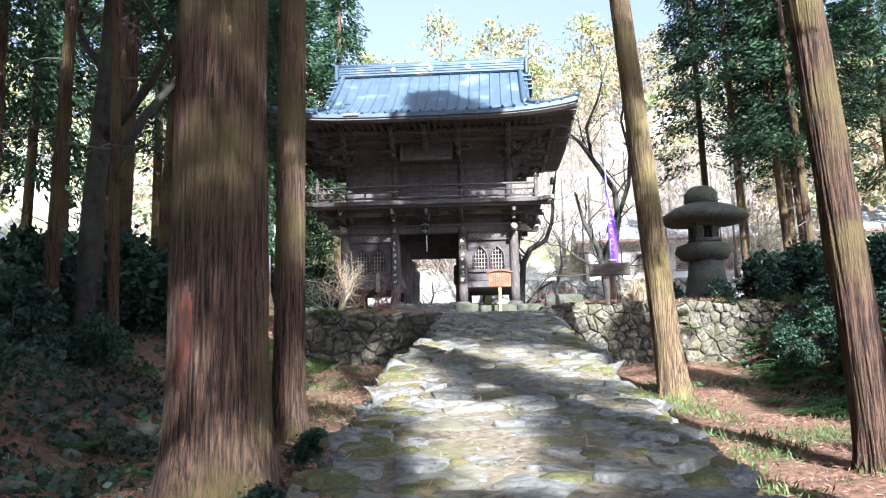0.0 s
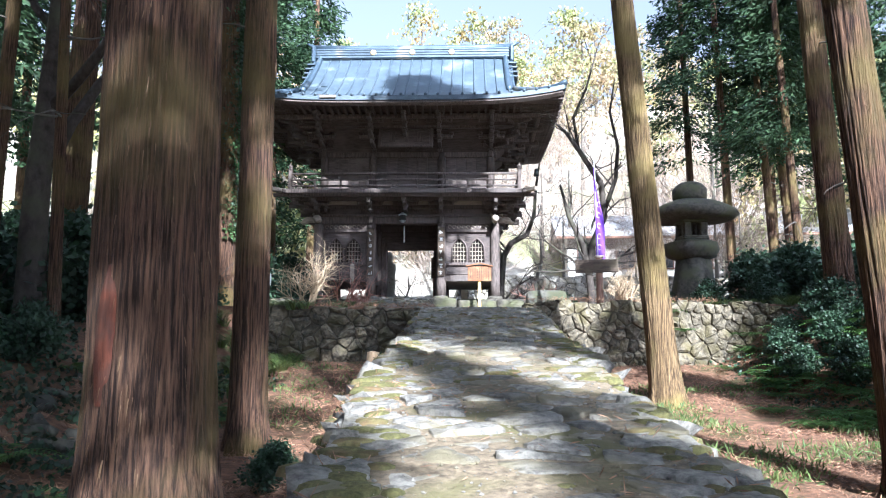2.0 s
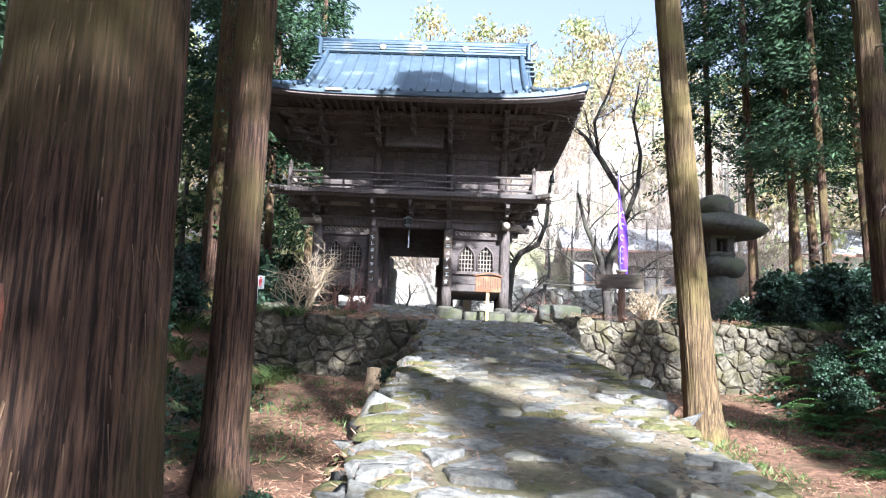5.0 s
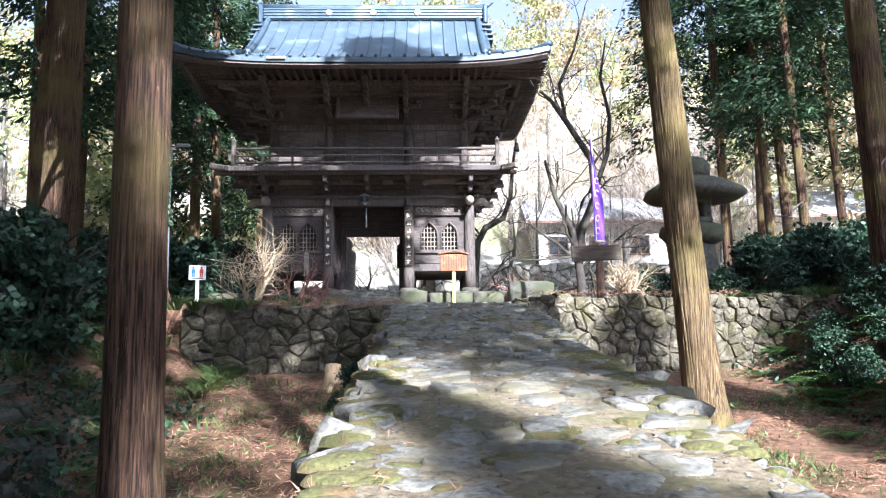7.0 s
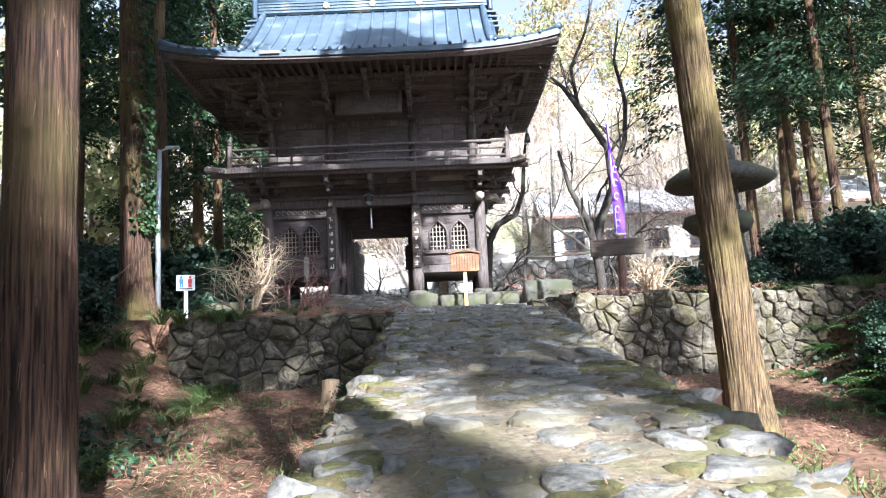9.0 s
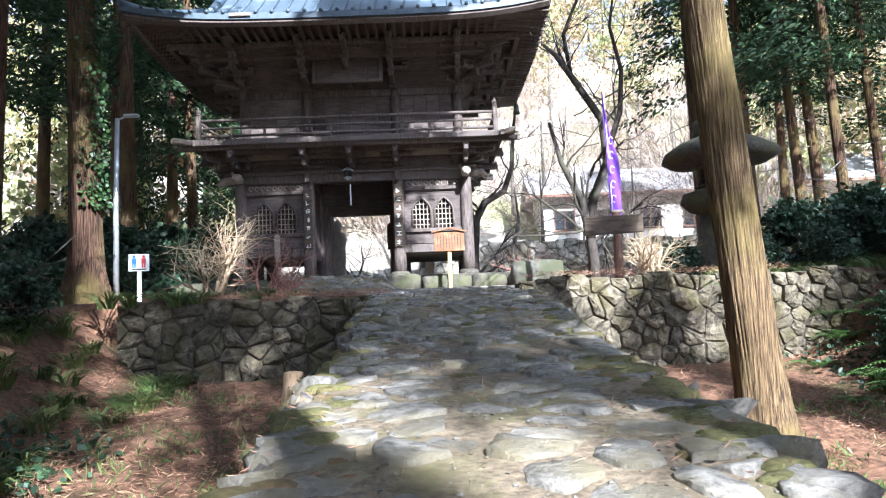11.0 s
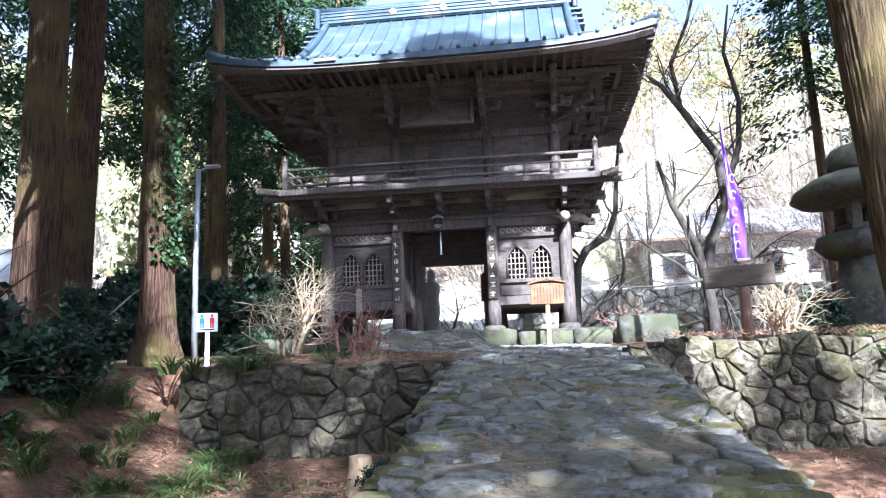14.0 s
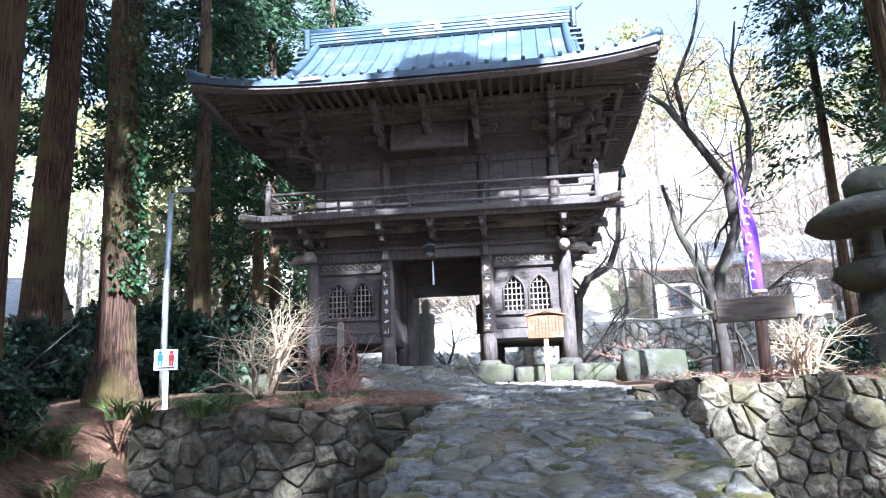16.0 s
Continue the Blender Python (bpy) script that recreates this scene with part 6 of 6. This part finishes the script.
def blades(rng, n, spread_r, length, width, arch_):
    """Strap leaves that rise and bend over."""
    verts, faces = [], []
    for k in range(n):
        az, r = rng.uniform(0, math.tau), spread_r * rng.random() ** 0.5
        d = np.array([math.cos(az), math.sin(az), 0])
        b = np.array([r * math.cos(az + 1), r * math.sin(az + 1), -0.03])
        s = np.array([-d[1], d[0], 0]) * width
        ln = length * rng.uniform(0.6, 1.2)
        o = len(verts)
        for q, w in ((0, 0.8), (0.35, 1), (0.7, 0.8), (1, 0.05)):
            p = b + d * ln * arch_ * q ** 1.6 + np.array([0, 0, ln * (q - 0.62 * q * q)])
            verts += [p - s * w, p + s * w]
        faces += [(o + 2 * i, o + 2 * i + 1, o + 2 * i + 3, o + 2 * i + 2) for i in range(3)]
    return fast_mesh("blades", np.array(verts), np.array(faces), GRASS_LEAF)


def fern_mesh(rng):
    verts, faces = [], []
    for k in range(9):
        az = k * math.tau / 9 + rng.uniform(-0.3, 0.3)
        d = np.array([math.cos(az), math.sin(az), 0])
        s = np.array([-d[1], d[0], 0])
        ln = rng.uniform(0.45, 0.75)
        for i in range(1, 15):
            q = i / 15
            p = d * ln * q + np.array([0, 0, ln * (0.8 * q - 0.75 * q * q)])
            w = 0.15 * math.sin(math.pi * min(1, q * 0.9 + 0.12))
            for sg in (1, -1):
                o = len(verts)
                verts += [p, p + sg * s * w * 0.5 + d * 0.026, p + sg * s * w + d * 0.03 - np.array([0, 0, 0.02]), p + sg * s * w * 0.5 - d * 0.006]
                faces.append((o, o + 1, o + 2, o + 3))
    return fast_mesh("fronds", np.array(verts), np.array(faces), FERN_LEAF)


rng = np.random.default_rng(19)
TUFTS = [blades(rng, 70, 0.22, 0.55, 0.011, 0.8) for k in range(3)]
LILY = blades(rng, 34, 0.12, 0.62, 0.016, 1.0)
FERNS = [fern_mesh(rng) for k in range(3)]


def plant(name, me, x, y, s, label, cat, group, piece, z=None, k=0):
    t = thing(name, (x, y, land(x, y) if z is None else z), label, cat, k * 63.0, group)
    t.scale = (s, s, s)
    o = new(piece, me)
    o.parent = t


for k in range(34):
    x = rnd.uniform(-4.9, -2.9)
    y = rnd.uniform(16.6, 19.3) if k % 3 else rnd.uniform(13.5, 16.5)
    plant("grass_tuft", TUFTS[k % 3], x, y, rnd.uniform(0.7, 1.15), "arching tuft of green strap leaves on the bank", "grass", "grass on the bank", "foliage", k=k)
for k in range(22):
    plant("grass_tuft", TUFTS[k % 3], rnd.uniform(-4.4, -1.2), rnd.uniform(19.7, 21.2), rnd.uniform(0.35, 0.65), "low green tuft on top of the rubble wall", "grass", "grass on the wall top", "foliage", k=k)
for k in range(26):
    plant("grass_tuft", TUFTS[k % 3], rnd.uniform(6.6, 10.5), rnd.uniform(19.8, 22.0), rnd.uniform(0.5, 1.0), "green tuft on top of the rubble wall", "grass", "grass on the wall top", "foliage", k=k)
for k, (x, y, s) in enumerate(((-3.05, 19.35, 1.0), (-2.8, 19.5, 0.9), (-3.3, 19.6, 0.8), (-3.8, 19.3, 0.9), (-4.1, 19.2, 1.0))):
    plant("lily_plant", LILY, x, y, s, "hanging clump of long dark green strap leaves on the wall", "plant", "", "foliage", 2.5, k)
for k in range(96):
    if k < 20 or k > 36:
        x, y = rnd.uniform(7.2, 10.4), rnd.uniform(13.0, 19.2)
    elif k < 28:
        x, y = rnd.uniform(5.0, 7.2), rnd.uniform(10.5, 17.5)
    else:
        x, y = rnd.uniform(-4.6, -2.4), rnd.uniform(7.5, 13.5)
    plant("fern", FERNS[k % 3], x, y, rnd.uniform(0.6, 1.2), "green fern with arching fronds on the slope", "fern", "ferns on the slopes", "foliage", k=k)
for k, (x, z) in enumerate(((6.5, 2.0), (6.2, 2.45), (8.0, 1.9))):
    plant("fern", FERNS[k % 3], x, 19.4, 0.6, "bright fern growing out of the wall joints", "fern", "", "foliage", z, k)
for k, (x, y, s) in enumerate(((-1.25, 8.3, 0.45), (-1.05, 5.2, 0.4), (-0.55, 16.2, 0.4), (-1.4, 9.0, 0.35), (-0.75, 15.2, 0.3))):
    shrub(x, y, s, k, "small leafy sapling at the path's edge", None, "saplings at the path's edge")
for k, (x, y, s) in enumerate(((8.7, 16.6, 0.8), (9.3, 17.6, 0.95), (9.6, 15.6, 0.9), (10.3, 16.6, 1.0), (8.5, 18.3, 0.6), (10.6, 14.6, 0.9), (8.3, 15.2, 0.8), (8.0, 16.6, 0.7), (8.9, 13.6, 0.9), (8.1, 17.6, 0.8), (9.6, 12.6, 0.9))):
    shrub(x, y, s, k, "dark leafy undergrowth on the fern bank", None, "undergrowth on the fern bank")
# rough stones half buried in the left bank
bank = thing("bank_stones", (0, 0, 0), "mossy rubble stones half buried in the left bank", "stones", kind="structure")
for k in range(70):
    y = rnd.uniform(6, 14)
    x = rnd.uniform(-4.6, -3.1)
    o = part("stone", boulder(k, rnd.uniform(0.08, 0.2), rnd.uniform(0.08, 0.18), rnd.uniform(0.05, 0.12), 0.4, 0.6), MOSS_STONE, bank, smooth=True)
    o.matrix_basis = pose(x, y, land(x, y), rnd.uniform(-20, 20), rnd.uniform(-20, 20), rnd.uniform(0, 360))

# ivy and low leaves that cover the banks
rng = np.random.default_rng(52)
cov = []
while len(cov) < 15000:
    if rng.random() < 0.62:
        x, y = rng.uniform(-7.0, -2.4), rng.uniform(4.0, 15.5)
        keep = ease((-x - 2.2) / 1.2)
    else:
        x, y = rng.uniform(7.0, 11.5), rng.uniform(11.0, 19.3)
        keep = ease((x - 6.8) / 1.2)
    if rng.random() < keep and noise.noise(Vector((x * 0.9, y * 0.9, 12))) > -0.25:
        cov.append((x, y, land(x, y) + 0.02 + 0.14 * rng.random()))
cov = np.array(cov)
ax = rng.normal(0, 1, (len(cov), 3)) * np.array([1, 1, 0.5])
v, f = sprays(rng, cov, ax, 0.085, 0.032, 0.0)
o = new("ground_ivy", fast_mesh("ground_ivy", v, f, SHRUB_LEAF))
tagged(o, "dark green ivy and low leaves covering the shaded banks", "ground cover", kind="stuff")

# thin grass among the needles
rng = np.random.default_rng(61)
cov = []
while len(cov) < 5600:
    if rng.random() < 0.84:
        x, y = rng.uniform(3.2, 7.5), rng.uniform(7.5, 17.0)
    else:
        x, y = rng.uniform(-3.4, -0.6), rng.uniform(11.0, 18.0)
    if along(y, PATH_LEFT) - 0.1 < x < along(y, PATH_RIGHT) + 0.1:
        continue
    if noise.noise(Vector((x * 0.75, y * 0.75, 31))) + rng.normal(0, 0.1) > 0.08:
        cov.append((x, y, land(x, y) + 0.03))
cov = np.array(cov)
ax = rng.normal(0, 0.6, (len(cov), 3)) + np.array([0, 0, 1.0])
ax /= np.linalg.norm(ax, axis=1)[:, None]
v, f = sprays(rng, cov, ax, 0.13, 0.009, 0.0)
o = new("thin_grass", fast_mesh("thin_grass", v, f, GRASS_LEAF))
tagged(o, "thin green grass growing through fallen needles", "grass", kind="stuff")

# fallen cedar needles and twigs
rng = np.random.default_rng(44)
pts = []
while len(pts) < 60000:
    x, y = rng.uniform(-4.5, 8.5), rng.uniform(3.0, 19.4)
    l, r = along(y, PATH_LEFT), along(y, PATH_RIGHT)
    on = l < x < r
    if on and (rng.random() > 0.10 or noise.noise(Vector((x * 1.2, y * 1.2, 7))) < 0.0):
        continue
    if noise.noise(Vector((x * 0.8, y * 0.8, 2))) + rng.normal(0, 0.2) < -0.12:
        continue
    pts.append((x, y, land(x, y) + 0.012 + (0.05 * rng.random() if on else 0.035 * rng.random())))
for k in range(2600):
    x = rng.uniform(-2.6, 0.4) if k % 2 else rng.uniform(2.8, 7.5)
    y = rng.uniform(19.5, 20.3)
    pts.append((x, y, (2.56 if x < 1 else 2.74) + 0.03 + 0.08 * rng.random()))
pts = np.array(pts)
ax = rng.normal(0, 1, (len(pts), 3)) * np.array([1, 1, 0.22])
ax /= np.linalg.norm(ax, axis=1)[:, None]
v, f = sprays(rng, pts, ax, 0.09, 0.004, 0.0)
o = new("fallen_needles", fast_mesh("fallen_needles", v, f, NEEDLE))
tagged(o, "litter of red-brown fallen cedar needles", "litter", kind="stuff")
